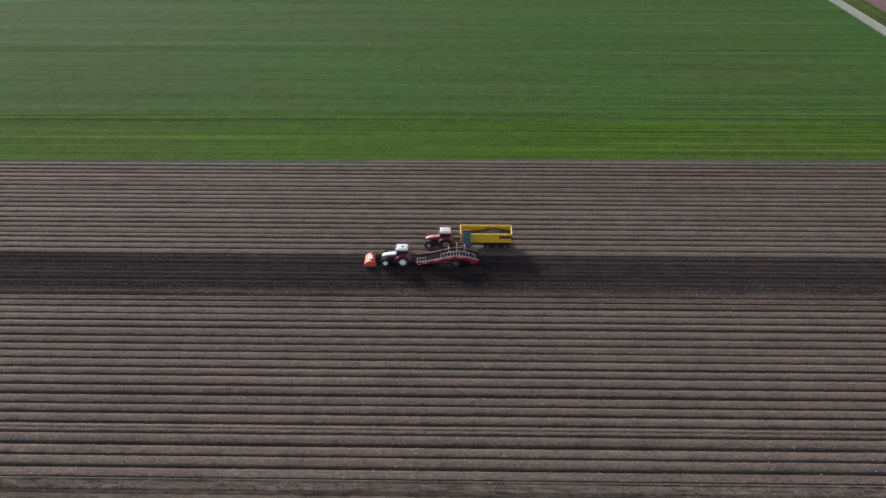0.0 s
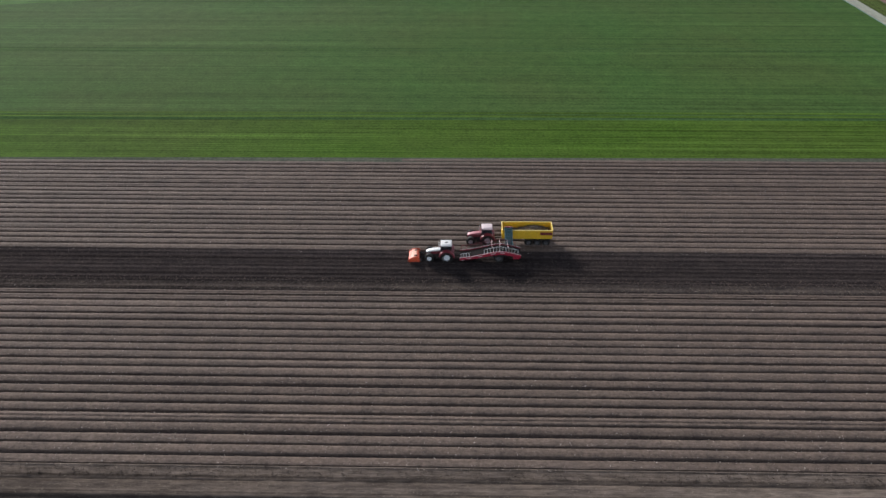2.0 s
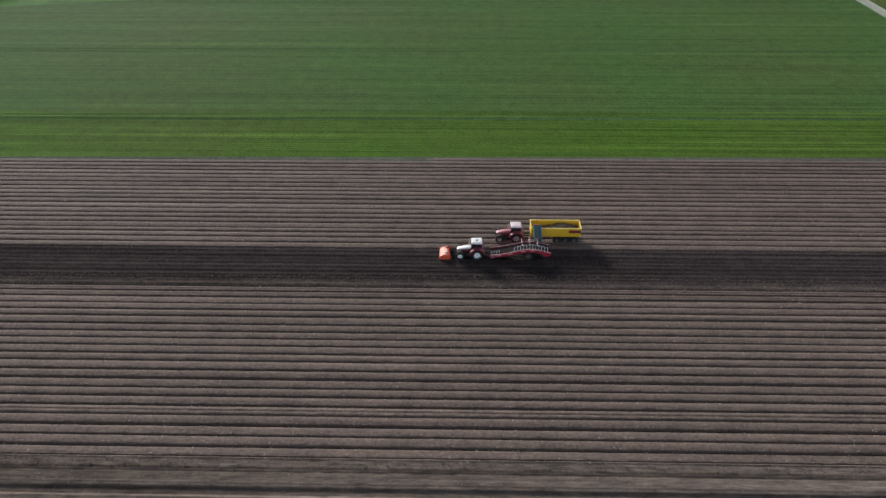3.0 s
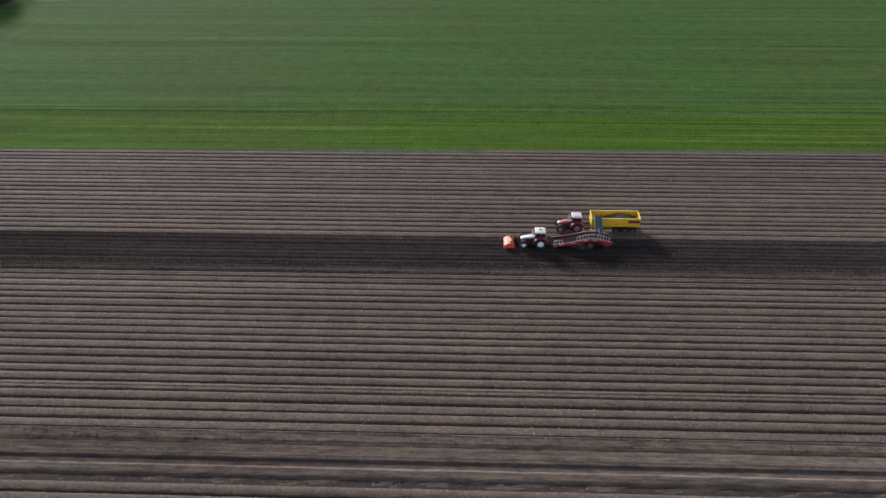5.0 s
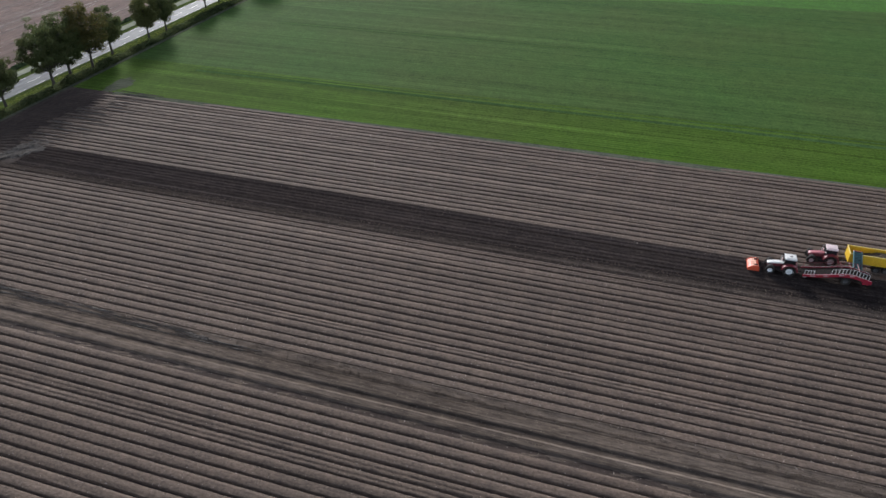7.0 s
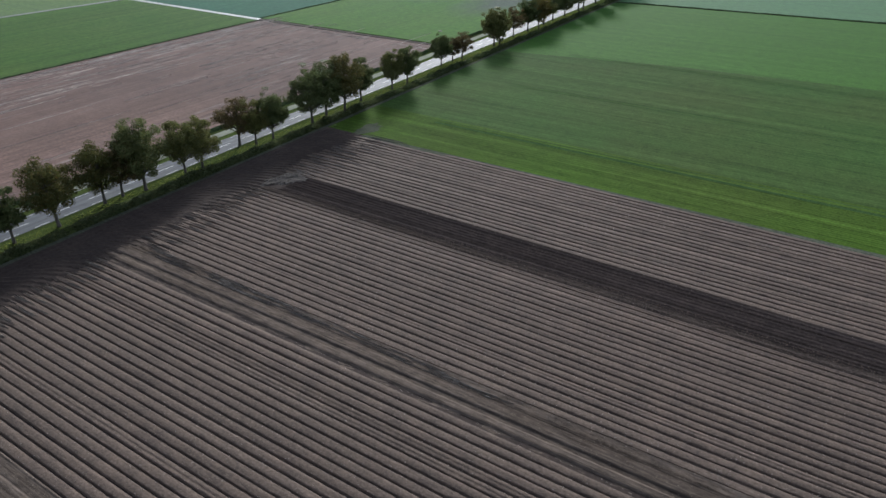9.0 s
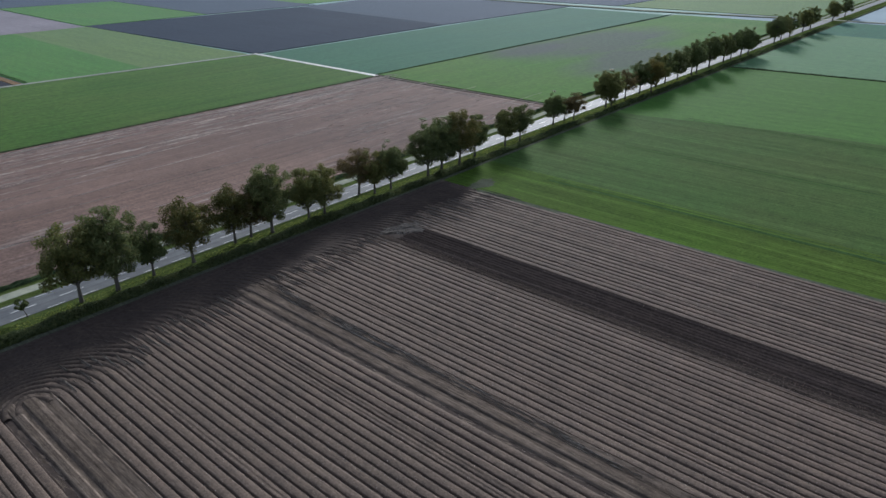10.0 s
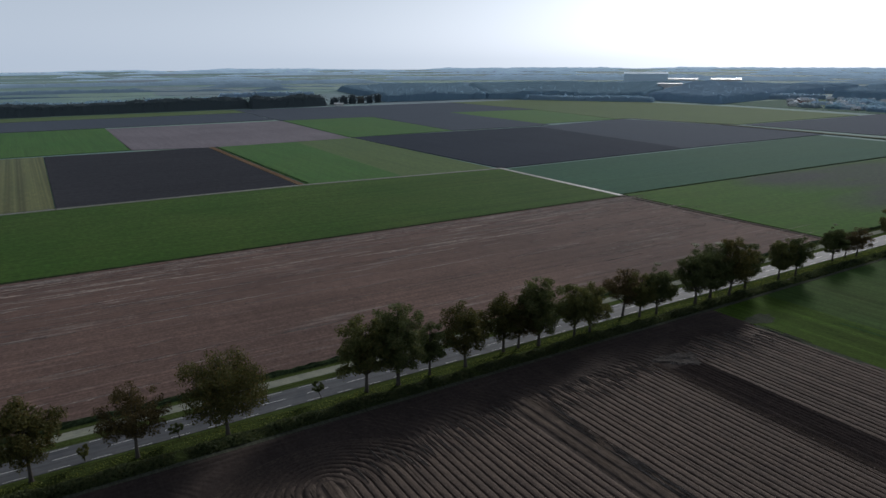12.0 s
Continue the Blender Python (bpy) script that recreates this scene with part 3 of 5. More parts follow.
tagged(sheet("worked_edge", np.arange(-154, EAST, 0.5), np.arange(79.95, 82.2, 0.2), worked_height, soil_worked, potato_land), "half-worked greyish soil beside the lifted strip")


def head_height(X, Y):
    """Ridges run out on the headland in bends; south of the middle the harvester turned round in wide loops."""
    dx = np.clip(-152 - X, 0, None)
    fade = np.clip(1 - dx / 15, 0.15, 1)
    bend = np.sin(2 * np.pi * (Y + dx * dx / 22 + 0.3 * np.sin(X * 0.4)) / 1.6)
    d = np.hypot((X - LOOP.x) * 1.6, Y - LOOP.y)
    inside = np.clip((21 - d) / 3, 0, 1)
    z = 0.14 * fade * bend * (1 - inside) - 0.06 * inside
    z += 0.06 * np.sin((X + 0.012 * Y) * 4.0) * np.clip((-163 - X) / 3, 0, 1)
    return 0.14 + z + 0.03 * smooth_noise(X * 0.9, Y * 0.9, 21)


def head_sheet():
    xs, ys = np.linspace(0, 1, 58), np.arange(-64, 120.2, 0.42)
    U, Y = np.meshgrid(xs, ys, indexing="ij")
    west = west_edge(Y)
    east = -154.6 + 0.6 * np.sin(Y * 0.35) + 0.3 * np.sin(Y * 1.13) - 3.0 * np.exp(-((Y - 100) / 8) ** 2)
    X = west + (east - west) * U
    Z = head_height(X, Y) * np.clip((1 - U) * 5.0, 0.0, 1)
    return raw("headland", np.stack([X.ravel(), Y.ravel(), Z.ravel()], 1).tolist(), grid_faces(len(xs), len(ys)), soil_head, potato_land, True)


tagged(head_sheet(), "dark headland soil with curved wheel marks")


def streaks(name, runs, material, label, category, parent=None, seed=1):
    """Low loose streaks of dust or straw, each a short tapering mound from one point to another."""
    r = np.random.RandomState(seed)
    v, f = [], []
    for x0, y0, x1, y1, width, high, base in runs:
        p, q = np.array([x0, y0]), np.array([x1, y1])
        length = np.linalg.norm(q - p)
        d = (q - p) / length
        s = np.array([-d[1], d[0]])
        n = max(4, int(length / 1.2))
        for i in range(n + 1):
            t = i / n
            w = width * math.sin(math.pi * min(1, max(0.04, t))) ** 0.5 * r.uniform(0.5, 1.2)
            c = p + (q - p) * t + s * r.normal(0, width * 0.15)
            for o, z in ((-0.5, -0.04), (0.0, high * r.uniform(0.6, 1.2)), (0.5, -0.04)):
                a = c + s * w * o
                v.append((a[0], a[1], base + z))
            if i:
                k = len(v) - 6
                f += [(k, k + 3, k + 4, k + 1), (k + 1, k + 4, k + 5, k + 2)]
    return raw(name, v, f, material, parent)


def litter(name, x, y, z, size, material, label, seed):
    """Loose bits lying about: small bent leaves of stuff, each a quad with a fold."""
    r = np.random.RandomState(seed)
    n = len(x)
    a, s = r.uniform(0, 6.28, n), size * r.uniform(0.5, 1.5, n)
    dx, dy = np.cos(a) * s, np.sin(a) * s
    v = np.stack([np.stack([x - dx, y - dy, z], 1), np.stack([x + dy * 0.45, y - dx * 0.45, z + s * 0.55], 1), np.stack([x + dx, y + dy, z + 0.02], 1), np.stack([x - dy * 0.45, y + dx * 0.45, z + s * 0.35], 1)], 1)
    ob = raw(name, v.reshape(-1, 3).tolist(), np.arange(4 * n).reshape(-1, 4).tolist(), material, potato_land)
    return tagged(ob, label, kind="stuff")


lr = np.random.RandomState(61)
lines = np.array([y for block in furrows[:3] for y in block])
lines = lines[lines < 120]
ly = lr.choice(lines, 26000) + lr.choice((-1, 1), 26000) * lr.uniform(0.18, 0.5, 26000)
litter("dry_haulm", lr.uniform(-150, 122, 26000), ly, 0.24 + 0.06 * lr.rand(26000), 0.08, straw_pale, "dry bits of potato haulm on the ridges", 62)
litter("clods", lr.uniform(-154, 125, 6000), 47.6 + 1.5 * lr.rand(6000), 0.17 + 0.06 * lr.rand(6000), 0.10, soil_rough, "loose clods beside the wheel rut", 63)
litter("clods", lr.uniform(-150, 125, 6000), lr.uniform(80.1, 83.2, 6000), 0.13 + 0.06 * lr.rand(6000), 0.12, soil_dry, "loose clods on the half-worked soil", 64)

sr = random.Random(77)
ends = []
for block in furrows[:3]:
    for y0, y1 in zip(block, block[1:]):
        for _ in range(3 if y0 > 88 else 4 if y0 > 6 else 0):
            x = -157 + sr.uniform(-1, 7) + (0 if y0 < 110 else 3)
            y = (y0 + y1) / 2 + sr.uniform(-0.25, 0.25)
            ends.append((x, y - sr.uniform(0.0, 0.4), x + sr.uniform(3, 11 if y0 > 88 else 5), y, sr.uniform(0.25, 0.5) if y0 > 88 else sr.uniform(0.12, 0.3), 0.05, 0.31))
for k in range(60):
    x, y = -152 + 75 * sr.random() ** 1.6, sr.choice((47.5, 47.9, 48.3, 48.8, 49.2)) + sr.uniform(-0.15, 0.15)
    ends.append((x, y, x + sr.uniform(3, 12), y + sr.uniform(-0.1, 0.1), sr.uniform(0.15, 0.4), 0.05, 0.22))
tagged(streaks("dusty_streaks", ends, soil_pale, "", "", potato_land, 5), "pale dusty streaks where the ridges run out", kind="stuff")
loops = []
for y in np.arange(14, 120, 1.55):
    if sr.random() < 0.92:
        reach = sr.uniform(8, 13)
        xs = np.linspace(0, reach, 6)
        for d, e in zip(xs, xs[1:]):
            loops.append((-154.5 - d, y - d * d / 22, -154.5 - e - 0.2, y - e * e / 22, 0.5 * (1 - 0.7 * d / reach), 0.10 * (1 - 0.6 * d / reach), 0.17))
tagged(streaks("turning_marks", loops, soil_turn, "", "", potato_land, 9), "curved soil crests left by turning wheels", kind="stuff")
swaths = []
for k in range(420):
    u = sr.random() ** 2.2
    x = -293 + 92 * u
    y = sr.uniform(-150, 205) if sr.random() < 0.6 else sr.uniform(120, 208)
    swaths.append((x, y, x + sr.uniform(-0.8, 0.8), y + sr.uniform(4, 32), sr.uniform(0.25, 0.8), 0.08, 0.07))
for k in range(170):
    x = -293 + 34 * sr.random() ** 1.5
    y = sr.uniform(-160, 200)
    swaths.append((x, y, x + sr.uniform(-1.5, 1.5), y + sr.uniform(8, 40), sr.uniform(0.5, 1.5), 0.03, 0.055))
for k in range(40):
    x = sr.uniform(-292, -200)
    swaths.append((x, 211 + sr.uniform(-2, 1), x + sr.uniform(3, 9), 211.5 + sr.uniform(-2, 1), sr.uniform(0.4, 1.2), 0.07, 0.06))
tagged(streaks("straw_swaths", swaths, straw_pale, "", "", None, 6), "broken pale streaks of straw lying on stubble", "straw", kind="stuff")

# ---- the tree-lined road ----
Y0, Y1 = -420, ROAD_END


def lane(name, a, b, z, material, label, thick=0.2):
    return tagged(slab(name, [(lean(Y0, a), Y0), (lean(Y0, b), Y0), (lean(Y1, b), Y1), (lean(Y1, a), Y1)], z, material, thick), label, name.replace("_", " "), kind="structure")


lane("field_edge", -169.4, -168.2, 0.09, field_edge_grass, "thin pale strip of dry grass along the field edge", 0.15)
verge = lane("verge", -193.5, -168, 0.02, verge_grass, "grassy road verge with rough grass", 0.3)
road = lane("road", -185.0, -177.9, 0.06, asphalt, "worn grey asphalt country road with dashed lines", 0.2)
lane("cycle_path", -190.3, -187.4, 0.07, concrete, "pale concrete cycle path beside the road", 0.2)


def dash_mesh(length, width):
    bm = bmesh.new()
    add_box(bm, (width, length, 0.012), (0, 0, 0), 0)
    me = mesh_of("road_dash", bm)
    me.materials.append(road_paint)
    return me


long_dash, edge_dash = dash_mesh(4.6, 0.16), dash_mesh(3.2, 0.13)
y = -60.0
while y < 330:
    ob = new("road_dash", long_dash)
    ob.location, ob.parent = (lean(y, -181.45), y, 0.064), road
    ob.rotation_euler.z = 0.012
    y += 9.0
y = -60.0
while y < 330:
    for x0 in (-178.3, -184.55):
        ob = new("road_dash", edge_dash)
        ob.location, ob.parent = (lean(y, x0), y, 0.064), road
        ob.rotation_euler.z = 0.012
    y += 6.4

# tracks, ditches and the crossing road
tagged(slab("sandy_track", [(-411, -420), (-407.6, -420), (-407.6, 90), (-398, 213), (-401, 214), (-411, 92)], 0.05, worn_track), "narrow sandy farm track between fields", "track", kind="structure")
tagged(slab("sandy_track", [(-401, 213.8), (-297, 213.8), (-297, 216.6), (-401, 216.6)], 0.08, sand_track), "pale sandy farm track at the field ends", "track", kind="structure")
tagged(slab("grass_track", [(-297, 214.2), (lean(218, -193.5), 216.6), (lean(218, -193.5), 218.6), (-297, 216.8)], 0.07, soil_pale), "pale worn field edge between stubble and crop", "track", kind="structure")
tagged(slab("crossing_road", [(-620, 552), (-510, 577), (-330, 580), (-186, 606), (130, 632), (130, 638), (-186, 612), (-330, 586), (-510, 583), (-620, 558)], 0.08, concrete), "pale crossing road far off", "road", kind="structure")
tagged(slab("farm_track", [(127.4, -100), (131.0, -100), (131.0, 640), (127.4, 640)], 0.06, concrete), "pale concrete farm track beside the crop", "track", kind="structure")
tagged(slab("verge", box4(131.0, 138.5, -100, 640), 0.03, verge_grass), "grass verge beside the farm track", "verge", kind="structure")


def bank(name, p, q, width, high, material, label, seed=1, step=1.5):
    """A long, low, uneven bank of rough plants."""
    p, q = Vector((*p, 0)), Vector((*q, 0))
    d = (q - p).normalized()
    s = Vector((-d.y, d.x, 0))
    n = int((q - p).length / step)
    r = np.random.RandomState(seed)
    prof = [(-0.5, -0.1), (-0.36, 0.55), (-0.1, 0.95), (0.14, 1.0), (0.38, 0.5), (0.5, -0.1)]
    v = []
    for i in range(n + 1):
        c = p + d * (i * step)
        for o, z in prof:
            v.append(c + s * (o * width * r.uniform(0.85, 1.15)) + Vector((0, 0, max(-0.05, z * high * r.uniform(0.55, 1.25)))))
    return tagged(raw(name, v, grid_faces(n + 1, len(prof)), material), label, "ditch", kind="structure")


bank("ditch_plants", (-295.7, -420), (-295.7, 213), 1.3, 0.35, scrub_dark, "dark line of ditch plants between fields", 2)
bank("ditch_plants", (-299.0, 217), (-300.5, 566), 1.2, 0.3, scrub_dark, "dark line of ditch plants between crops", 3)
bank("ditch_plants", (-605, 91.6), (-410.5, 95.2), 1.0, 0.3, scrub_dark, "dark ditch beside a rusty strip", 4)
bank("ditch_plants", (-510, 572), (-330, 575), 2.4, 0.4, scrub_dark, "dark planted ditch along the crossing road", 5)
bank("ditch_plants", (-330, 575), (-194, 599), 2.4, 0.4, scrub_dark, "dark planted ditch along the crossing road", 6)
bank("ditch_plants", (-171.5, 351.5), (126.5, 386.5), 2.4, 0.5, scrub_dark, "dark ditch line between green crops", 7)
bank("ditch_plants", (lean(-300, -192.8), -300), (lean(570, -192.8), 570), 1.7, 0.8, scrub_dark, "low dark hedge between cycle path and stubble", 8)


# ---- trees ----
def leaf_cloud(centres, radii, count, size, seed, squash=0.85):
    """Many small bent leaf clumps on and in a set of round lobes."""
    r = np.random.RandomState(seed)
    w = np.array(radii) ** 2.2
    pick = r.choice(len(radii), count, p=w / w.sum())
    d = r.normal(size=(count, 3))
    d /= np.linalg.norm(d, axis=1)[:, None]
    rad = np.array(radii)[pick] * (r.uniform(0.1, 1.0, count) ** 0.4) * np.where(r.uniform(0, 1, count) < 0.12, r.uniform(1.0, 1.4, count), 1.0)
    pos = np.array(centres)[pick] + d * rad[:, None] * np.array([1, 1, squash])
    nrm = d + r.normal(0, 0.42, (count, 3))
    nrm /= np.linalg.norm(nrm, axis=1)[:, None]
    t = np.cross(nrm, r.normal(size=(count, 3)))
    t /= np.linalg.norm(t, axis=1)[:, None]
    b = np.cross(nrm, t)
    s = size * r.uniform(0.55, 1.35, count)[:, None]
    quad = np.stack([pos - t * s, pos - b * s * 0.6 + nrm * s * 0.2, pos + t * s, pos + b * s * 0.6 + nrm * s * 0.2], 1).reshape(-1, 3)
    f = np.arange(count * 4).reshape(-1, 4)
    return quad, f


def tree(name, height, spread, stem, lobes, leaves, leaf_mat, seed, label):
    """Built at the origin: trunk with limbs, and a domed crown of many small leaf clumps with gaps between them."""
    r = random.Random(seed)
    root = empty(name)
    bm = bmesh.new()
    lean_x, lean_y = r.uniform(-0.3, 0.3), r.uniform(-0.3, 0.3)
    low = height * stem
    thick = height * 0.021
    mid, top = Vector((lean_x * 0.3, lean_y * 0.3, low * 0.6)), Vector((lean_x, lean_y, low * 1.25))
    add_rod(bm, (0, 0, -0.2), (0, 0, 0.35), thick * 1.7, thick * 1.2, 10)
    add_rod(bm, (0, 0, 0.33), mid, thick * 1.2, thick, 9)
    add_rod(bm, mid, top, thick, thick * 0.8, 9)
    add_rod(bm, top, (lean_x, lean_y, height * 0.88), thick * 0.75, thick * 0.12, 7)
    belly = low + (height - low) * 0.42
    wave = [(r.uniform(0, 6.28), r.uniform(0, 6.28), r.choice((2, 3, 4)), r.choice((1, 2, 3))) for _ in range(4)]
    centres, radii = [], []
    while len(centres) < lobes:
        a, u, q = r.uniform(0, 2 * math.pi), r.uniform(-1, 1), r.uniform(0, 1) ** 0.4
        bulge = 0.93 + 0.1 * sum(math.sin(n * a + p) * math.cos(k * u + o) for p, o, n, k in wave)
        flat = math.sqrt(1 - u * u)
        z = belly + u * q * bulge * ((height - belly) * 0.93 if u > 0 else (belly - low) * 0.95)
        c = Vector((lean_x + spread * 0.86 * flat * q * bulge * math.cos(a), lean_y + spread * 0.86 * flat * q * bulge * math.sin(a), z))
        centres.append(tuple(c))
        radii.append(spread * r.uniform(0.13, 0.24))
        if len(centres) % 4 == 0:
            start = mid.lerp(top, r.uniform(0.6, 1.0)) if u < 0.3 else Vector((lean_x, lean_y, height * r.uniform(0.4, 0.6)))
            knee = start.lerp(c, 0.55) + Vector((0, 0, -0.03 * height))
            add_rod(bm, start, knee, thick * 0.4, thick * 0.24, 6)
            add_rod(bm, knee, c, thick * 0.24, thick * 0.07, 5)
            for _ in range(2):
                tip = c + Vector((r.uniform(-1, 1), r.uniform(-1, 1), r.uniform(-0.3, 1))) * spread * 0.22
                add_rod(bm, knee.lerp(c, 0.6), tip, thick * 0.11, thick * 0.04, 4)
    part("trunk", bm, bark, root)
    v, f = leaf_cloud(centres, radii, leaves, 0.10 + height * 0.0062, seed, 0.8)
    v[:, 2] = np.clip(v[:, 2], low * 0.72, height)
    raw("crown", v.tolist(), f.tolist(), leaf_mat, root)
    return tagged(root, label, "tree", "roadside oaks")


KINDS = {
    "a": tree("oak_tree", 16.0, 6.5, 0.19, 120, 19000, leaf_green, 11, "roadside oak with a dense dark green crown"),
    "b": tree("oak_tree", 13.0, 5.4, 0.21, 95, 14000, leaf_green, 12, "roadside oak with a rounded green crown"),
    "c": tree("oak_tree", 16.0, 9.8, 0.23, 120, 20000, leaf_turning, 13, "broad roadside oak turning yellow-orange in autumn"),
    "d": tree("oak_tree", 13.0, 6.0, 0.24, 75, 8500, leaf_brown, 14, "smaller roadside oak with brownish thinning leaves"),
    "e": tree("oak_tree", 14.0, 6.2, 0.21, 95, 13000, leaf_turning, 15, "roadside oak with yellowing open crown"),
    "f": tree("oak_tree", 12.0, 4.8, 0.21, 72, 10500, leaf_green, 16, "slim roadside oak with a high green crown"),
}
TALL = {"a": 16.0, "b": 13.0, "c": 16.0, "d": 13.0, "e": 14.0, "f": 12.0}
# y along the road, x, kind, height
ROW = [
    (-66, -175.0, "b", 13), (-53, -174.6, "a", 15), (-38.4, -175.6, "e", 14.1), (-22.8, -174.2, "d", 13.3), (-7.8, -173.4, "c", 15.4), (20.5, -175.4, "b", 15.1), (27.4, -174.8, "a", 17.6),
    (35.2, -175.3, "f", 12.6), (44.0, -174.8, "e", 13.8), (55.5, -176.5, "e", 13), (60.0, -176.8, "d", 12), (64.8, -175.2, "a", 16.7), (75.5, -174.8, "b", 12.7), (80.8, -175.2, "b", 11.8),
    (96.0, -179.0, "d", 12), (99.0, -176.0, "f", 11), (104.5, -175.3, "a", 13.0), (119.5, -175.0, "a", 16), (125.4, -174.9, "a", 16.3), (132.5, -174.0, "e", 16), (143.3, -176.6, "f", 12),
    (159, -176.3, "b", 11.9), (166.3, -175.4, "b", 11.9), (192.2, -178.8, "a", 11.8), (200, -178.9, "d", 8), (204.5, -177.6, "d", 9.5), (229.7, -177.9, "a", 14.8), (233, -177.2, "a", 14),
    (248.8, -179.2, "d", 11.5), (261.7, -179, "b", 13), (268, -176.6, "e", 13), (278.8, -179.5, "b", 14), (289.5, -180, "f", 12), (301.5, -179.3, "a", 14.4), (318, -179.3, "b", 14.4), (324, -179.2, "f", 14),
    (343, -180.3, "a", 17), (364.7, -181, "a", 15), (374, -180.5, "b", 13.5), (388, -180, "b", 14.7), (397, -179, "a", 14.7), (451, -181.4, "a", 17), (466, -182, "b", 15), (488, -183, "f", 14), (518, -183.2, "a", 16), (537, -183.4, "b", 15), (600, -184, "a", 16), (640, -184.4, "b", 14),
]
used = set()
tr = random.Random(3)
for y, x, kind, k in ROW:
    spin = tr.uniform(0, 360)
    k *= 1.05 / TALL[kind]
    m = pose(x, y, 0.02, 0, 0, spin) @ Matrix.Diagonal((k * tr.uniform(0.94, 1.06), k, k, 1))
    if kind in used:
        copy_thing(KINDS[kind], m)
    else:
        KINDS[kind].matrix_basis = m
        used.add(kind)

sapling = tree("sapling", 3.6, 1.5, 0.3, 22, 1500, leaf_green, 31, "young roadside tree on a thin stem")
sapling["group"] = "roadside saplings"
for i, (y, x, k) in enumerate(((11.4, -177.3, 1.15), (-15.5, -176.8, 0.85), (-30.6, -177.6, 0.85), (229.8, -181.2 + 5.4, 1.0))):
    m = pose(x, y, 0.02, 0, 0, 70 * i) @ Matrix.Diagonal((k, k, k, 1))
    if i:
        copy_thing(sapling, m)
    else:
        sapling.matrix_basis = m


# ---- hedge along the headland ----
def scrub(name, x0, x1, y0, y1, high, count, size, material, seed):
    r = np.random.RandomState(seed)
    y = r.uniform(y0, y1, count)
    u = r.uniform(0, 1, count)
    body = (0.42 + 0.22 * np.sin(y * 0.37 + 2 * np.sin(y * 0.05)) + 0.16 * np.sin(y * 0.93 + 1) + 0.2 * np.sin(y * 0.11)) * np.sqrt(np.clip(1 - (2 * u - 1) ** 2, 0, 1))
    z = high * body * r.uniform(0.1, 1.0, count) ** 0.5
    x = x0 + (x1 - x0) * u - 0.012 * (y - 40)
    pos = np.stack([x, y, z], 1)
    nrm = r.normal(size=(count, 3)) + np.array([0, 0, 0.7])
    nrm /= np.linalg.norm(nrm, axis=1)[:, None]
    t = np.cross(nrm, r.normal(size=(count, 3)))
    t /= np.linalg.norm(t, axis=1)[:, None]
    b = np.cross(nrm, t)
    s = size * r.uniform(0.5, 1.4, count)[:, None]
    q = np.stack([pos - t * s, pos - b * s * 0.6 + nrm * s * 0.2, pos + t * s, pos + b * s * 0.6 + nrm * s * 0.2], 1).reshape(-1, 3)
    return raw(name, q.tolist(), np.arange(count * 4).reshape(-1, 4).tolist(), material)


tagged(scrub("hedge", -173.3, -169.3, -80, 150, 1.7, 30000, 0.30, leaf_hedge, 41), "low dark scrubby hedge between verge and field", "hedge", kind="stuff")
tagged(scrub("hedge", -173.3, -169.3, 150, 560, 1.6, 22000, 0.40, leaf_hedge, 42), "low dark scrubby hedge running along the road", "hedge", kind="stuff")
tagged(scrub("tall_grass", -176.6, -173.6, -80, 320, 0.3, 12000, 0.16, leafage("rank_grass", (0.10, 0.135, 0.03), (0.17, 0.20, 0.05)), 43), "rank grass on the road verge under the oaks", "grass", kind="stuff")


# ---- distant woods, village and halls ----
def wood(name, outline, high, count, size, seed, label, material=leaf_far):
    """A block of woodland over a four-sided outline: a lumpy canopy closed down to the ground, with leaf clumps on it."""
    r = np.random.RandomState(seed)
    a, b, c, d = [np.array(p, float) for p in outline]
    nu = int(np.clip(np.linalg.norm(b - a) / 5, 10, 130))
    nv = int(np.clip(np.linalg.norm(d - a) / 6, 4, 110))
    U, V = np.meshgrid(np.linspace(0, 1, nu), np.linspace(0, 1, nv), indexing="ij")
    P = (a * (1 - U[..., None]) + b * U[..., None]) * (1 - V[..., None]) + (d * (1 - U[..., None]) + c * U[..., None]) * V[..., None]
    lump = 0.80 + 0.10 * smooth_noise(P[..., 0] * 0.09, P[..., 1] * 0.09, seed) + r.uniform(-0.05, 0.05, U.shape)
    lump *= 0.9 + 0.1 * np.sin(U * 9 + seed)
    edge = np.minimum(np.minimum(U * (nu - 1), (1 - U) * (nu - 1)), np.minimum(V * (nv - 1), (1 - V) * (nv - 1)))
    H = high * lump * np.where(edge < 0.5, 0.0, np.where(edge < 1.5, 0.82, 1.0))
    P = P + r.uniform(-1.0, 1.0, P.shape)
    verts = np.concatenate([P.reshape(-1, 2), H.reshape(-1, 1)], 1)
    n = len(verts)
    count *= 3
    inner = verts[H.ravel() > 0.1]
    pick = inner[r.randint(0, len(inner), count)]
    cen = pick + r.normal(0, 2.2, (count, 3)) * np.array([1, 1, 0.35])
    cen[:, 2] -= r.uniform(0, 1, count) ** 2 * high * 0.5
    q, f = leaf_cloud(cen.tolist(), [1.2] * count, count, size, seed, 1.0)
    q[:, 2] = np.clip(q[:, 2], 0, None)
    faces = grid_faces(nu, nv) + (f + n).tolist()
    return tagged(raw(name, np.concatenate([verts, q]).tolist(), faces, material), label, "wood", kind="stuff")


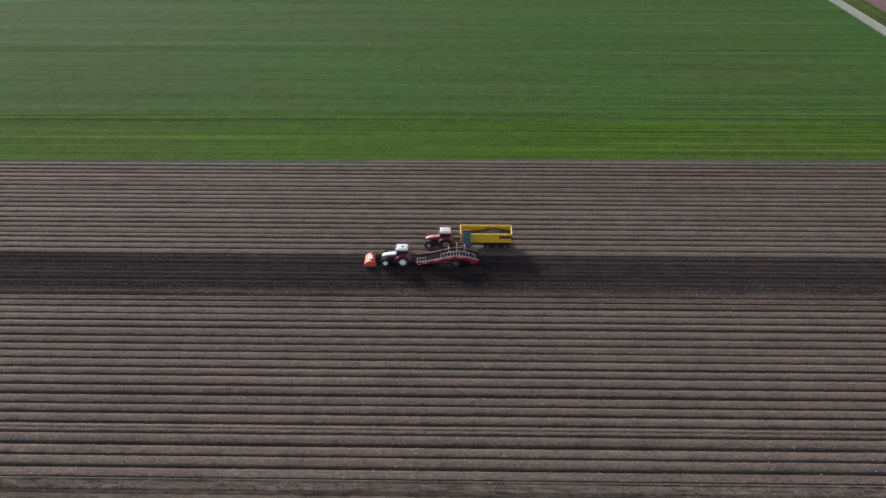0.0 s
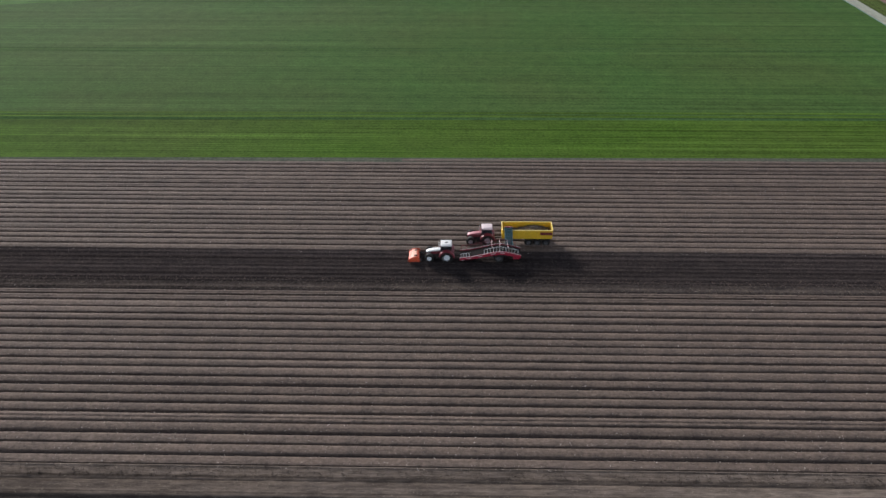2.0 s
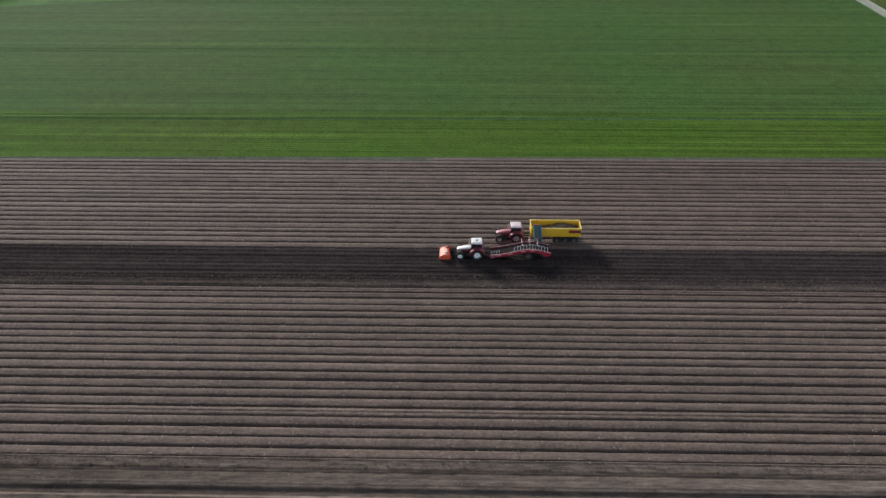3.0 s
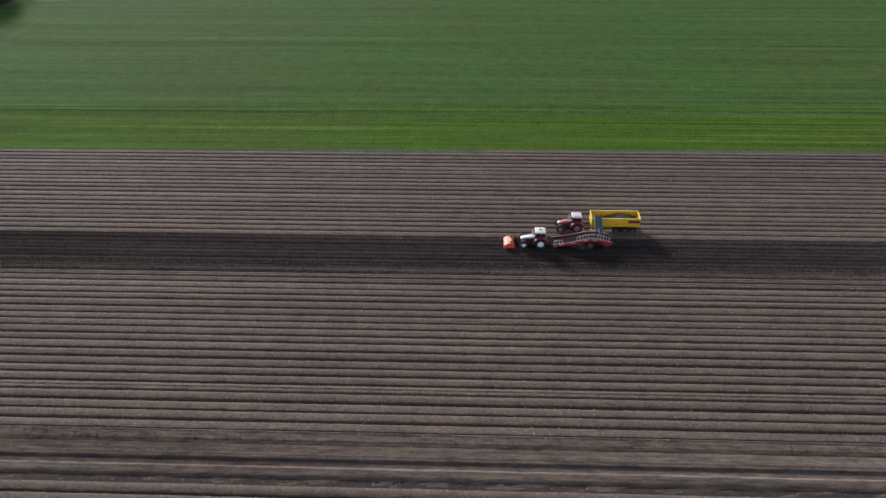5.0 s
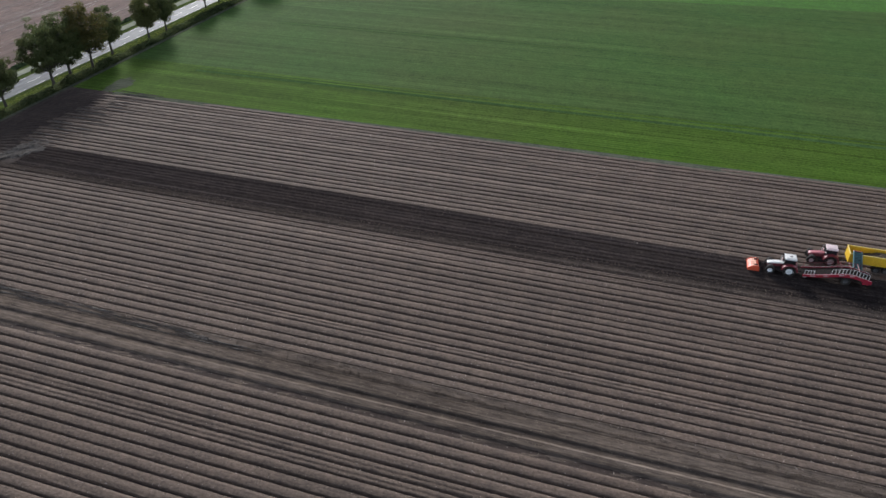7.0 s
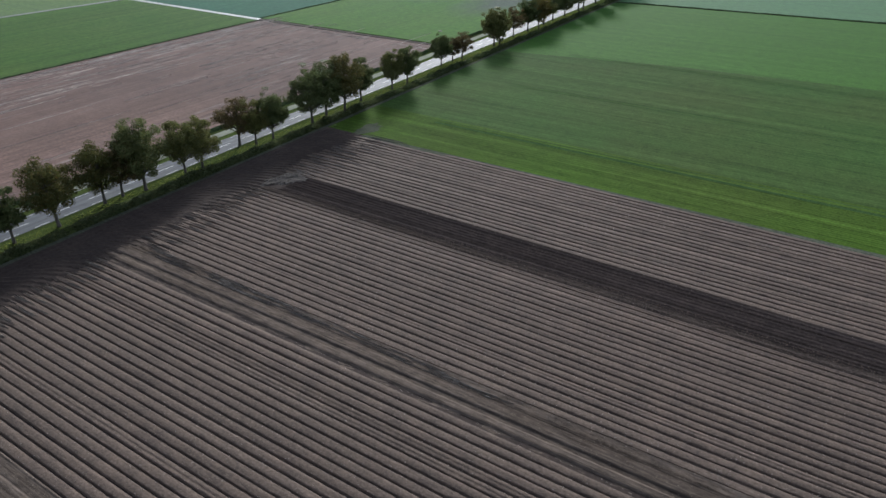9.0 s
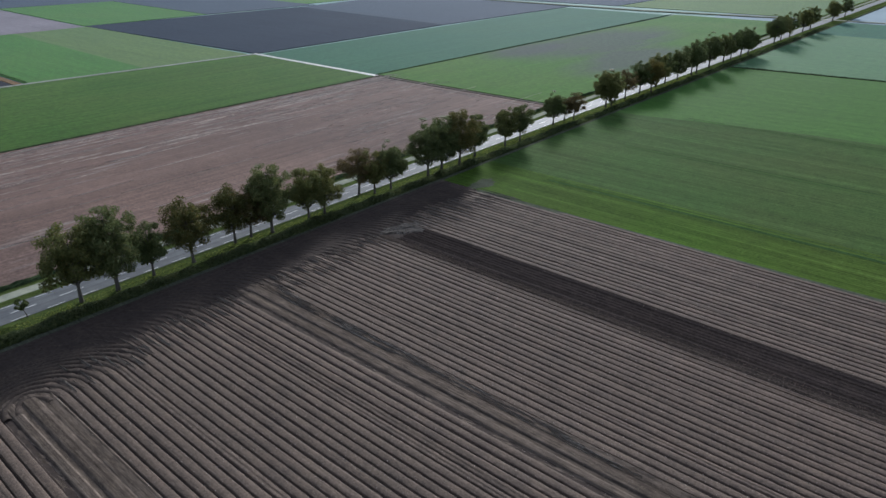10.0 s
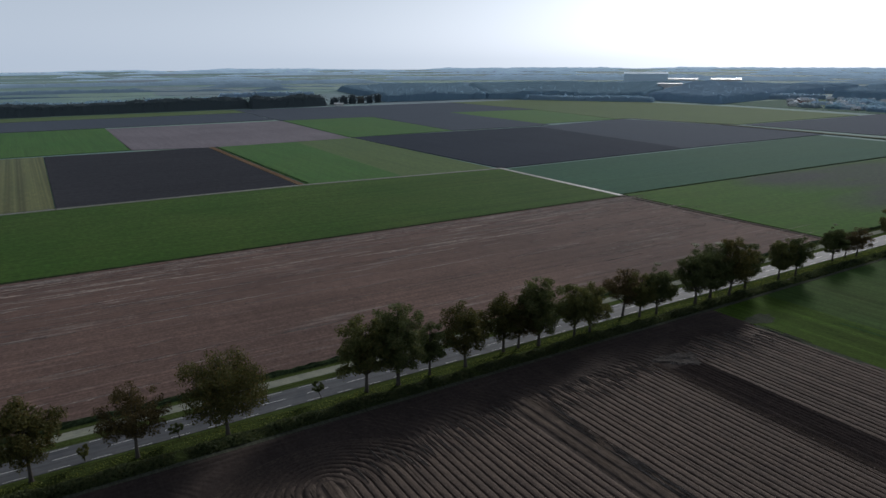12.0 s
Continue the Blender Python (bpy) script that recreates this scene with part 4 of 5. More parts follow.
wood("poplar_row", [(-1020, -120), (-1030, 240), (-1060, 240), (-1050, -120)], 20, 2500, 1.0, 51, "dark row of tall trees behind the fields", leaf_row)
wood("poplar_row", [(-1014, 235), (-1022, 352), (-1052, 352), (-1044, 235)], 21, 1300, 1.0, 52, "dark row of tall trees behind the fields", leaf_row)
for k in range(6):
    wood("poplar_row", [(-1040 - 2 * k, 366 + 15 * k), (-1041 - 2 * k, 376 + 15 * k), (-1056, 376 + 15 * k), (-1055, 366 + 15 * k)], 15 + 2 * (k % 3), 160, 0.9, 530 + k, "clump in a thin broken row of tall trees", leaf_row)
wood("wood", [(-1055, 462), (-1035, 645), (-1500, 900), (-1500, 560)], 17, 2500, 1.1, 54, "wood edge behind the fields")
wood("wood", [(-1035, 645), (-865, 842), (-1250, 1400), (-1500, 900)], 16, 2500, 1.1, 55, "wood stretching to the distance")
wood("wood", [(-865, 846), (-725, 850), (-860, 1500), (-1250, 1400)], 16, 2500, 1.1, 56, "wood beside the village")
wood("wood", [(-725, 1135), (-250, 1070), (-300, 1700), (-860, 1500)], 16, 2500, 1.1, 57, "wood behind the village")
gr = random.Random(23)
for k in range(64):
    x, y = gr.uniform(-715, -270), gr.uniform(866, 1110)
    w, d = gr.uniform(16, 50), gr.uniform(10, 26)
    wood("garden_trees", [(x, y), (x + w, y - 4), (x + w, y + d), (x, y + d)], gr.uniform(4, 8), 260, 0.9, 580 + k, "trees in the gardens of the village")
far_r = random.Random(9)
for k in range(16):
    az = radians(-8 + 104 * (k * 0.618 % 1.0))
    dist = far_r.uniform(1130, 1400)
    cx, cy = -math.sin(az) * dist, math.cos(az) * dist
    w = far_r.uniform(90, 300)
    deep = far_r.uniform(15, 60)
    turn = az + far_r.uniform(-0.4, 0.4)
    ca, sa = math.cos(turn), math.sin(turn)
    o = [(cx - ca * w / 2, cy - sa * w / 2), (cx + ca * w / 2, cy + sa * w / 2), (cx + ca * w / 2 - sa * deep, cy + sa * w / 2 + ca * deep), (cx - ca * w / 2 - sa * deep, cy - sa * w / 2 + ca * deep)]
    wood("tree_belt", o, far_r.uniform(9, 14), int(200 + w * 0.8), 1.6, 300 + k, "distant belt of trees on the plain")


def distance_ring(radius, high, near, far, seed, broken):
    """One belt of the hazy distance, over a kilometre and a half off: woods as an uneven crest that closes the plain.
    Haze is painted into its colour and glow.
    """
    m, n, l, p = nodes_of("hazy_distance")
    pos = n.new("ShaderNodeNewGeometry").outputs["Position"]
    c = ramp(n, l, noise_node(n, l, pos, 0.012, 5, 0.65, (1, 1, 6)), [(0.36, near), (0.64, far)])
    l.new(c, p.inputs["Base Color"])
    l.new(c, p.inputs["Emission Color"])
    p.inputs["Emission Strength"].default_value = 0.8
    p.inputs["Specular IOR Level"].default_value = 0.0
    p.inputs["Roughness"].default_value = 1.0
    r = np.random.RandomState(seed)
    count = 3000
    a = np.linspace(0, 2 * np.pi, count + 1)

    def rough_line(step):
        """An uneven line of values between -1 and 1 with a knot every `step` points."""
        knots = r.uniform(-1, 1, count // step + 2)
        return np.interp(np.arange(count + 1) / step, np.arange(len(knots)), knots)

    stands = np.clip(0.5 + broken + 2.6 * (0.7 * rough_line(70) + 0.3 * rough_line(18)), 0, 1)
    crest = high * stands * (0.72 + 0.14 * rough_line(9) + 0.12 * rough_line(3) + 0.09 * rough_line(1))
    crest[-1] = crest[0]
    sway = radius * (1 + 0.012 * np.sin(a * 7 + seed) + 0.006 * np.sin(a * 19 + 2 * seed))
    v = []
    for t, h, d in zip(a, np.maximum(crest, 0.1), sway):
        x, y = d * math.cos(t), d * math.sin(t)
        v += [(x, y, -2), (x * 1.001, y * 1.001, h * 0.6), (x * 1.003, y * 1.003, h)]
    return tagged(raw("backdrop", v, grid_faces(count + 1, 3), m), "glowing backdrop of far woods with painted haze", "backdrop", kind="structure")


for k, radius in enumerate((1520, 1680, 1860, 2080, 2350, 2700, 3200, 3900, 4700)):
    # each farther ring is coloured paler and bluer, as haze would make it
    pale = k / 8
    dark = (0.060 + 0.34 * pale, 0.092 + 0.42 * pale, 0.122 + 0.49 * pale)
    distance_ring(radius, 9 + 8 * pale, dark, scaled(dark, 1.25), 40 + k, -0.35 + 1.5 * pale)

wall_white = paint("white_plaster_wall", (0.72, 0.71, 0.68), 0.8)
# the horizon hall's pale blue is haze put into its paint
wall_hazy = paint("hazed_cladding", (0.70, 0.85, 0.98), 0.7, dirt=0.05)
wall_brick = paint("brown_brick_wall", (0.24, 0.14, 0.10), 0.85)
roof_red = paint("red_tile_roof", (0.22, 0.10, 0.075), 0.8)
roof_grey = paint("pale_sheet_roof", (0.74, 0.76, 0.78), 0.3)
glass_dark = paint("dark_window_glass", (0.02, 0.025, 0.03), 0.08, dirt=0.05)


def house(m, length, width, eaves, wall, roof, label):
    root = empty("house", m)
    bm = bmesh.new()
    add_box(bm, (length, width, eaves), (0, 0, eaves / 2), 0.05)
    part("wall", bm, wall, root)
    bm = bmesh.new()
    w, r = width / 2 + 0.4, eaves + width * 0.42
    add_prism(bm, [(-w, eaves - 0.15), (w, eaves - 0.15), (0.12, r), (-0.12, r)], -length / 2 - 0.4, length / 2 + 0.4, 0)
    bmesh.ops.rotate(bm, matrix=Matrix.Rotation(radians(90), 3, "Z"), verts=bm.verts)
    part("roof", bm, roof, root)
    for k in range(3):
        for s in (-1, 1):
            bm = bmesh.new()
            add_box(bm, (1.3, 0.12, 1.3), (-length / 2 + length * (k + 0.5) / 3, s * width / 2, eaves * 0.5), 0.02)
            part("window", bm, glass_dark, root)
    return tagged(root, label, "house", "village houses")


vr = random.Random(17)
for k in range(52):
    x, y = vr.uniform(-700, -300), vr.uniform(872, 1115)
    pale = vr.random() < 0.88
    house(pose(x, y, -0.3, 0, 0, vr.uniform(0, 180)), vr.uniform(7, 12), vr.uniform(5, 7.5), vr.uniform(2.6, 4.2), wall_white if pale else wall_brick, roof_grey if vr.random() < 0.97 else roof_red, "village house with pale roof among trees" if pale else "brick village house among trees")


def hall(m, length, width, high, label, wall=wall_white, roof=roof_grey):
    root = empty("storage_hall", m)
    bm = bmesh.new()
    add_box(bm, (length, width, high), (0, 0, high / 2), 0.2)
    part("wall", bm, wall, root)
    bm = bmesh.new()
    add_prism(bm, [(-width / 2 - 1, high), (width / 2 + 1, high), (0.3, high + width * 0.08), (-0.3, high + width * 0.08)], -length / 2 - 1, length / 2 + 1, 0)
    bmesh.ops.rotate(bm, matrix=Matrix.Rotation(radians(90), 3, "Z"), verts=bm.verts)
    part("roof", bm, roof, root)
    return tagged(root, label, "hall", "distant halls")


hall(pose(-1467, 1492, -0.3, 0, 0, 43), 119, 50, 25, "very large hall on the horizon, blued by painted haze", wall_hazy, wall_hazy)
hall(pose(-1430, 1600, -0.3, 0, 0, 40), 90, 30, 9, "long white greenhouse hall far off")
hall(pose(-1350, 1690, -0.3, 0, 0, 38), 80, 30, 9, "long white greenhouse hall far off")
hall(pose(-1030, 1090, -0.3, 0, 0, 42), 46, 16, 17, "pale farm hall in the wood")
hall(pose(-1010, 362, -0.3, 0, 0, 80), 12, 8, 4, "small pale shed by the tree row")


# ---- farm machines ----
white_paint = paint("dusty_white_paint", (0.66, 0.65, 0.63), 0.4, dirt=0.25)
red_paint = paint("dark_red_paint", (0.16, 0.012, 0.022), 0.4, dirt=0.3)
# the bonnet's pinkish highlight is put into the red and its scuff colour
rosy_red = paint("highlit_red_bonnet", (0.36, 0.10, 0.115), 0.35, dirt=0.3, grime=(0.45, 0.36, 0.36))
bright_red = paint("harvester_red_paint", (0.33, 0.006, 0.030), 0.4, dirt=0.3)
orange_paint = paint("orange_paint", (0.64, 0.085, 0.028), 0.45, dirt=0.3)
pale_orange = paint("pale_orange_paint", (0.78, 0.42, 0.30), 0.5, dirt=0.3)
pink_white = paint("rosy_white_paint", (0.62, 0.50, 0.50), 0.4, dirt=0.25)
yellow_paint = paint("trailer_yellow_paint", (0.70, 0.44, 0.015), 0.4, dirt=0.22)
teal_paint = paint("teal_belt", (0.075, 0.165, 0.175), 0.6, dirt=0.3)
steel = paint("bare_steel", (0.50, 0.49, 0.47), 0.5, 0.5, dirt=0.35)
dark_metal = paint("dark_greasy_metal", (0.026, 0.024, 0.024), 0.7, 0.1, dirt=0.3, spec=0.2)
rubber = paint("muddy_tyre_rubber", (0.022, 0.021, 0.020), 0.9, dirt=0.35, spec=0.15)
rim_white = paint("pale_wheel_rim", (0.80, 0.82, 0.82), 0.5, dirt=0.25)
rim_rosy = paint("rosy_grey_rim", (0.42, 0.35, 0.36), 0.5, dirt=0.35)
rim_dark = paint("dusty_grey_rim", (0.085, 0.083, 0.085), 0.7, dirt=0.3, spec=0.2)
web_dark = paint("dirty_conveyor_web", (0.022, 0.019, 0.019), 0.95, dirt=0.25, spec=0.05)
potato_skin = paint("earthy_potatoes", (0.075, 0.055, 0.038), 0.9, dirt=0.6)
cab_glass = paint("tinted_cab_glass", (0.018, 0.022, 0.025), 0.06, dirt=0.08)


def wheel(root, x, y, radius, width, rim, lugs=18):
    """A lugged tyre with a dished rim, standing on the ground."""
    side = 1 if y > 0 else -1
    at = Vector((x, y, radius))
    bm = bmesh.new()
    h = width / 2
    add_lathe(bm, [(radius * 0.50, -h * 0.8), (radius * 0.78, -h), (radius * 0.95, -h * 0.9), (radius * 0.97, 0), (radius * 0.95, h * 0.9), (radius * 0.78, h), (radius * 0.52, h * 0.84)], 30)
    for k in range(lugs):
        a = 2 * math.pi * k / lugs
        for s in (-1, 1):
            ca = a + s * math.pi / lugs * 0.5
            add_box(bm, (radius * 0.07, h * 0.95, radius * 0.075), (radius * 0.965 * math.cos(ca), s * h * 0.46, radius * 0.965 * math.sin(ca)), 0, (0, -math.degrees(ca), s * 28))
    bmesh.ops.translate(bm, vec=at, verts=bm.verts)
    tyre = part("wheel", bm, rubber, root)
    bm = bmesh.new()
    add_lathe(bm, [(radius * 0.66, h * 0.95), (radius * 0.62, h * 0.84), (radius * 0.48, h * 0.45), (radius * 0.22, h * 0.15), (radius * 0.20, h * 0.55), (0.001, h * 0.55)], 26)
    add_lathe(bm, [(radius * 0.55, -h * 0.84), (radius * 0.52, -h * 0.78), (radius * 0.47, -h * 0.35), (radius * 0.22, -h * 0.15), (radius * 0.20, -h * 0.4), (0.001, -h * 0.4)], 26)
    for k in range(8):
        a = 2 * math.pi * k / 8
        add_rod(bm, (radius * 0.33 * math.cos(a), side * h * 0.18, radius * 0.33 * math.sin(a)), (radius * 0.33 * math.cos(a), side * h * 0.32, radius * 0.33 * math.sin(a)), radius * 0.035, sides=6)
    bmesh.ops.translate(bm, vec=at, verts=bm.verts)
    part("rim", bm, rim, tyre, "pale painted rim" if rim is rim_white else "")


def arc_fender(bm, x, y, r, width, a0, a1, thick=0.05):
    vs = []
    n = 12
    for k in range(n + 1):
        a = radians(a0 + (a1 - a0) * k / n)
        vs.append([bm.verts.new((x + (r + t) * math.cos(a), y + o, 0.95 + (r + t) * math.sin(a))) for t, o in ((0, -width / 2), (thick, -width / 2), (thick, width / 2), (0, width / 2))])
    for k in range(n):
        for j in range(4):
            bm.faces.new((vs[k][j], vs[k][(j + 1) % 4], vs[k + 1][(j + 1) % 4], vs[k + 1][j]))
    bm.faces.new(vs[0])
    bm.faces.new(vs[-1][::-1])


def tractor(m, hood, hood_side, roof, rim, label):
    """Rear axle over the origin, nose towards +x."""
    root = empty("tractor", m)
    bm = bmesh.new()
    add_box(bm, (2.9, 0.58, 0.5), (1.4, 0, 0.92), 0.06)
    add_box(bm, (0.7, 1.5, 0.35), (0.0, 0, 0.95), 0.06)
    add_box(bm, (0.35, 1.5, 0.22), (2.72, 0, 0.66), 0.05)
    add_box(bm, (0.9, 1.7, 0.4), (1.25, 0, 0.72), 0.08)
    part("chassis", bm, dark_metal, root)
    for s in (-1, 1):
        wheel(root, 0.0, s * 0.98, 0.95, 0.62, rim)
        wheel(root, 2.72, s * 0.95, 0.68, 0.48, rim, 16)
    bm = bmesh.new()
    add_prism(bm, [(0.95, 1.12), (3.18, 1.0), (3.26, 1.25), (3.2, 1.42), (0.95, 1.58)], -0.33, 0.33, 0.05)
    part("hood_side", bm, hood_side, root)
    bm = bmesh.new()
    add_prism(bm, [(0.9, 1.58), (2.6, 1.42), (3.24, 1.22), (3.22, 1.42), (2.95, 1.6), (2.1, 1.78), (0.9, 1.92)], -0.36, 0.36, 0.1)
    part("hood", bm, hood, root)
    bm = bmesh.new()
    add_box(bm, (0.06, 0.6, 0.4), (3.27, 0, 1.2), 0.02)
    part("grille", bm, dark_metal, root)
    for s in (-1, 1):
        bm = bmesh.new()
        add_box(bm, (0.07, 0.2, 0.14), (3.26, s * 0.22, 1.42), 0.02)
        part("headlight", bm, glass_dark, root)
        bm = bmesh.new()
        arc_fender(bm, 0.0, s * 0.95, 1.02, 0.74, 8, 176, 0.2)
        part("rear_fender", bm, hood_side, root)
        bm = bmesh.new()
        arc_fender(bm, 2.72, s * 0.95, 0.55, 0.42, 40, 150)
        part("front_fender", bm, dark_metal, root)
        for z in (0.55, 0.85, 1.12):
            bm = bmesh.new()
            add_box(bm, (0.45, 0.24, 0.04), (0.98, s * 0.84, z), 0.01)
            part("step", bm, dark_metal, root)
        bm = bmesh.new()
        add_rod(bm, (0.95, s * 0.7, 2.35), (1.0, s * 1.15, 2.35), 0.02, sides=6)
        add_box(bm, (0.06, 0.16, 0.34), (1.0, s * 1.2, 2.3), 0.02)
        part("mirror", bm, dark_metal, root)
    bm = bmesh.new()
    add_prism(bm, [(-0.62, 1.35), (0.88, 1.30), (0.98, 1.75), (0.86, 2.72), (-0.58, 2.72), (-0.72, 1.95)], -0.74, 0.74, 0.05)
    cab = part("cab", bm, cab_glass, root, "tinted glass cab")
    for s in (-1, 1):
        for a, b in (((0.95, s * 0.76, 1.4), (0.86, s * 0.74, 2.74)), ((-0.66, s * 0.76, 1.5), (-0.58, s * 0.74, 2.74)), ((0.15, s * 0.77, 1.35), (0.12, s * 0.75, 2.74))):
            bm = bmesh.new()
            add_rod(bm, a, b, 0.05, sides=6)
            part("pillar", bm, dark_metal, cab)
    bm = bmesh.new()
    add_box(bm, (1.74, 1.60, 0.24), (0.12, 0, 2.84), 0.11)
    add_box(bm, (1.25, 1.15, 0.1), (0.05, 0, 2.97), 0.05)
    top = part("roof", bm, roof, root)
    for s in (-1, 1):
        bm = bmesh.new()
        add_box(bm, (0.1, 0.24, 0.12), (1.0, s * 0.55, 2.84), 0.02)
        part("work_light", bm, glass_dark, top)
    bm = bmesh.new()
    add_box(bm, (0.4, 0.3, 0.02), (0.05, 0, 3.03), 0.008)
    part("roof_hatch", bm, dark_metal if roof is white_paint else roof, top)
    bm = bmesh.new()
    add_rod(bm, (1.25, -0.5, 1.6), (1.25, -0.5, 2.75), 0.06)
    add_rod(bm, (1.25, -0.5, 1.7), (1.25, -0.5, 2.3), 0.1)
    part("exhaust", bm, steel, root)
    bm = bmesh.new()
    add_box(bm, (0.5, 1.3, 0.6), (-0.86, 0, 1.45), 0.08)
    part("rear_cowl", bm, hood_side, root)
    bm = bmesh.new()
    for s in (-1, 1):
        add_rod(bm, (-0.3, s * 0.4, 0.75), (-1.15, s * 0.42, 0.6), 0.05, sides=6)
    add_rod(bm, (-0.35, 0, 1.15), (-1.1, 0, 1.05), 0.04, sides=6)
    part("rear_linkage", bm, dark_metal, root)
    return tagged(root, label, "tractor", "tractors")


FRONT_AXLE = -5.6
LINE_A, LINE_B = 88.6, 93.3
tractor(ROWS @ pose(FRONT_AXLE + 2.95, LINE_A, 0.03, 0, 0, 180), white_paint, red_paint, white_paint, rim_white, "white and red tractor pulling a potato harvester")
B_REAR = FRONT_AXLE + 9.45
tractor(ROWS @ pose(B_REAR, LINE_B, 0.06, 0, 0, 180), rosy_red, red_paint, pink_white, rim_rosy, "dark red tractor drawing a yellow tipping trailer")


def topper(m):
    """Orange haulm topper carried in front; its back towards -x."""
    root = empty("haulm_topper", m)
    bm = bmesh.new()
    add_prism(bm, [(0, 0.3), (1.5, 0.22), (1.74, 0.34), (1.66, 0.55), (1.2, 0.88), (0.45, 1.0), (0.08, 0.85)], -1.15, 1.15, 0.09)
    part("housing", bm, orange_paint, root)
    for k in range(4):
        bm = bmesh.new()
        add_box(bm, (0.68, 0.44, 0.06), (0.82, -0.8 + 0.53 * k, 0.95), 0.02, (0, 9, 0))
        part("top_panel", bm, pale_orange, root, "pale orange cover")
    for s in (-1, 1):
        bm = bmesh.new()
        add_prism(bm, [(-0.05, 0.12), (1.6, 0.12), (1.8, 0.32), (1.7, 0.6), (1.2, 0.94), (0.4, 1.06), (0.0, 0.9)], s * 1.2 - 0.03, s * 1.2 + 0.03, 0.01)
        part("side_plate", bm, orange_paint, root)
        wheel(root, -0.15, s * 0.9, 0.3, 0.2, rim_dark, 10)
    bm = bmesh.new()
    add_rod(bm, (1.35, -1.15, 0.33), (1.35, 1.15, 0.33), 0.09)
    part("rotor", bm, dark_metal, root)
    bm = bmesh.new()
    add_rod(bm, (0.1, 0, 1.1), (-0.75, 0, 1.0), 0.05, sides=6)
    for s in (-1, 1):
        add_rod(bm, (0.1, s * 0.42, 0.6), (-0.8, s * 0.42, 0.6), 0.05, sides=6)
        add_rod(bm, (0.05, s * 0.4, 0.6), (0.15, 0, 1.5), 0.04, sides=6)
        add_box(bm, (0.5, 0.12, 0.14), (0.55, s * 0.75, 1.06), 0.02, (0, 8, 0))
    part("linkage", bm, dark_metal, root)
    return tagged(root, "orange haulm topper mounted in front of a tractor", "implement")


topper(ROWS @ pose(FRONT_AXLE - 1.3, LINE_A, 0.02, 0, 0, 180))


def harvester(m):
    """Hitch at the origin, body trailing towards -x."""
    root = empty("potato_harvester", m)
    L = 9.7

    def lower(d):
        return float(np.interp(d, [0, 1.5, 3.2, 5.6, 6.8, 8.2, L], [0.55, 0.62, 0.95, 1.55, 1.65, 1.35, 0.95]))

    def upper(d):
        return lower(d) + float(np.interp(d, [0, 1.0, 6.0, L], [0.34, 0.46, 0.60, 0.60]))

    ds = np.linspace(0.2, L, 12)
    for s in (-1, 1):
        bm = bmesh.new()
        add_prism(bm, [(-d, lower(d)) for d in ds] + [(-d, upper(d)) for d in ds[::-1]], s * 1.05 - 0.06, s * 1.05 + 0.06, 0.015)
        side = part("side_panel", bm, bright_red if s > 0 else red_paint, root)
        bm = bmesh.new()
        for a, b in zip(ds, ds[1:]):
            add_rod(bm, (-a, s * 1.1, upper(a)), (-b, s * 1.1, upper(b)), 0.028, sides=6)
        part("edge_rail", bm, white_paint, side)
        for d0 in (1.2, 3.0, 5.0, 6.4):
            bm = bmesh.new()
            add_box(bm, (0.7, 0.02, 0.1), (-d0 - 0.4, s * 1.125, (lower(d0 + 0.4) + upper(d0 + 0.4)) / 2), 0.005, (0, math.degrees(math.atan2(lower(d0 + 0.8) - lower(d0), 0.8)), 0))
            part("sign_bar", bm, white_paint, side)
        # the guard rail stands round the rear half; a low frame guards the intake
        for first, last, tall, gap in ((4.0, 9.2, 0.85, 0.47), (0.4, 1.7, 0.75, 0.42)) if s > 0 else ((0.5, 9.2, 0.8, 0.76),):
            colour = white_paint if s > 0 else red_paint
            places = np.arange(first, last + 0.01, gap)
            bm = bmesh.new()
            for c, d in zip(places, places[1:]):
                add_rod(bm, (-c, s * 1.08, upper(c) + tall), (-d, s * 1.08, upper(d) + tall), 0.03, sides=6)
            part("handrail", bm, colour, root)
            for d in places:
                bm = bmesh.new()
                add_rod(bm, (-d, s * 1.08, upper(d) - 0.05), (-d, s * 1.08, upper(d) + tall), 0.036, sides=6)
                part("post", bm, colour, root)
    bm = bmesh.new()
    for a, b in zip(ds, ds[1:]):
        v = [bm.verts.new(p) for p in ((-a, -0.99, upper(a) - 0.22), (-a, 0.99, upper(a) - 0.22), (-b, 0.99, upper(b) - 0.22), (-b, -0.99, upper(b) - 0.22))]
        bm.faces.new(v)
    bmesh.ops.remove_doubles(bm, verts=bm.verts[:], dist=0.001)
    r = bmesh.ops.extrude_face_region(bm, geom=bm.faces[:])
    bmesh.ops.translate(bm, vec=(0, 0, -0.12), verts=[g for g in r["geom"] if isinstance(g, bmesh.types.BMVert)])
    bmesh.ops.recalc_face_normals(bm, faces=bm.faces)
    web = part("conveyor_web", bm, web_dark, root)
    bm = bmesh.new()
    add_rod(bm, (0, -0.98, 0), (0, 0.98, 0), 0.035, sides=5)
    rod = mesh_of("web_rod", bm)
    rod.materials.append(web_dark)
    for k in range(36):
        d = 0.4 + k * 0.255
        ob = new("web_rod", rod)
        ob.location, ob.parent = (-d, 0, upper(d) - 0.17), web
    for k in range(3):
        d = 5.2 + k * 1.2
        bm = bmesh.new()
        add_rod(bm, (-d, -1.08, upper(d) + 0.8), (-d, 1.08, upper(d) + 0.8), 0.04, sides=6)
        part("cross_rail", bm, red_paint, root)
    for s in (-1, 1):
        wheel(root, -6.3, s * 0.7, 0.72, 0.55, rim_dark, 16)
    bm = bmesh.new()
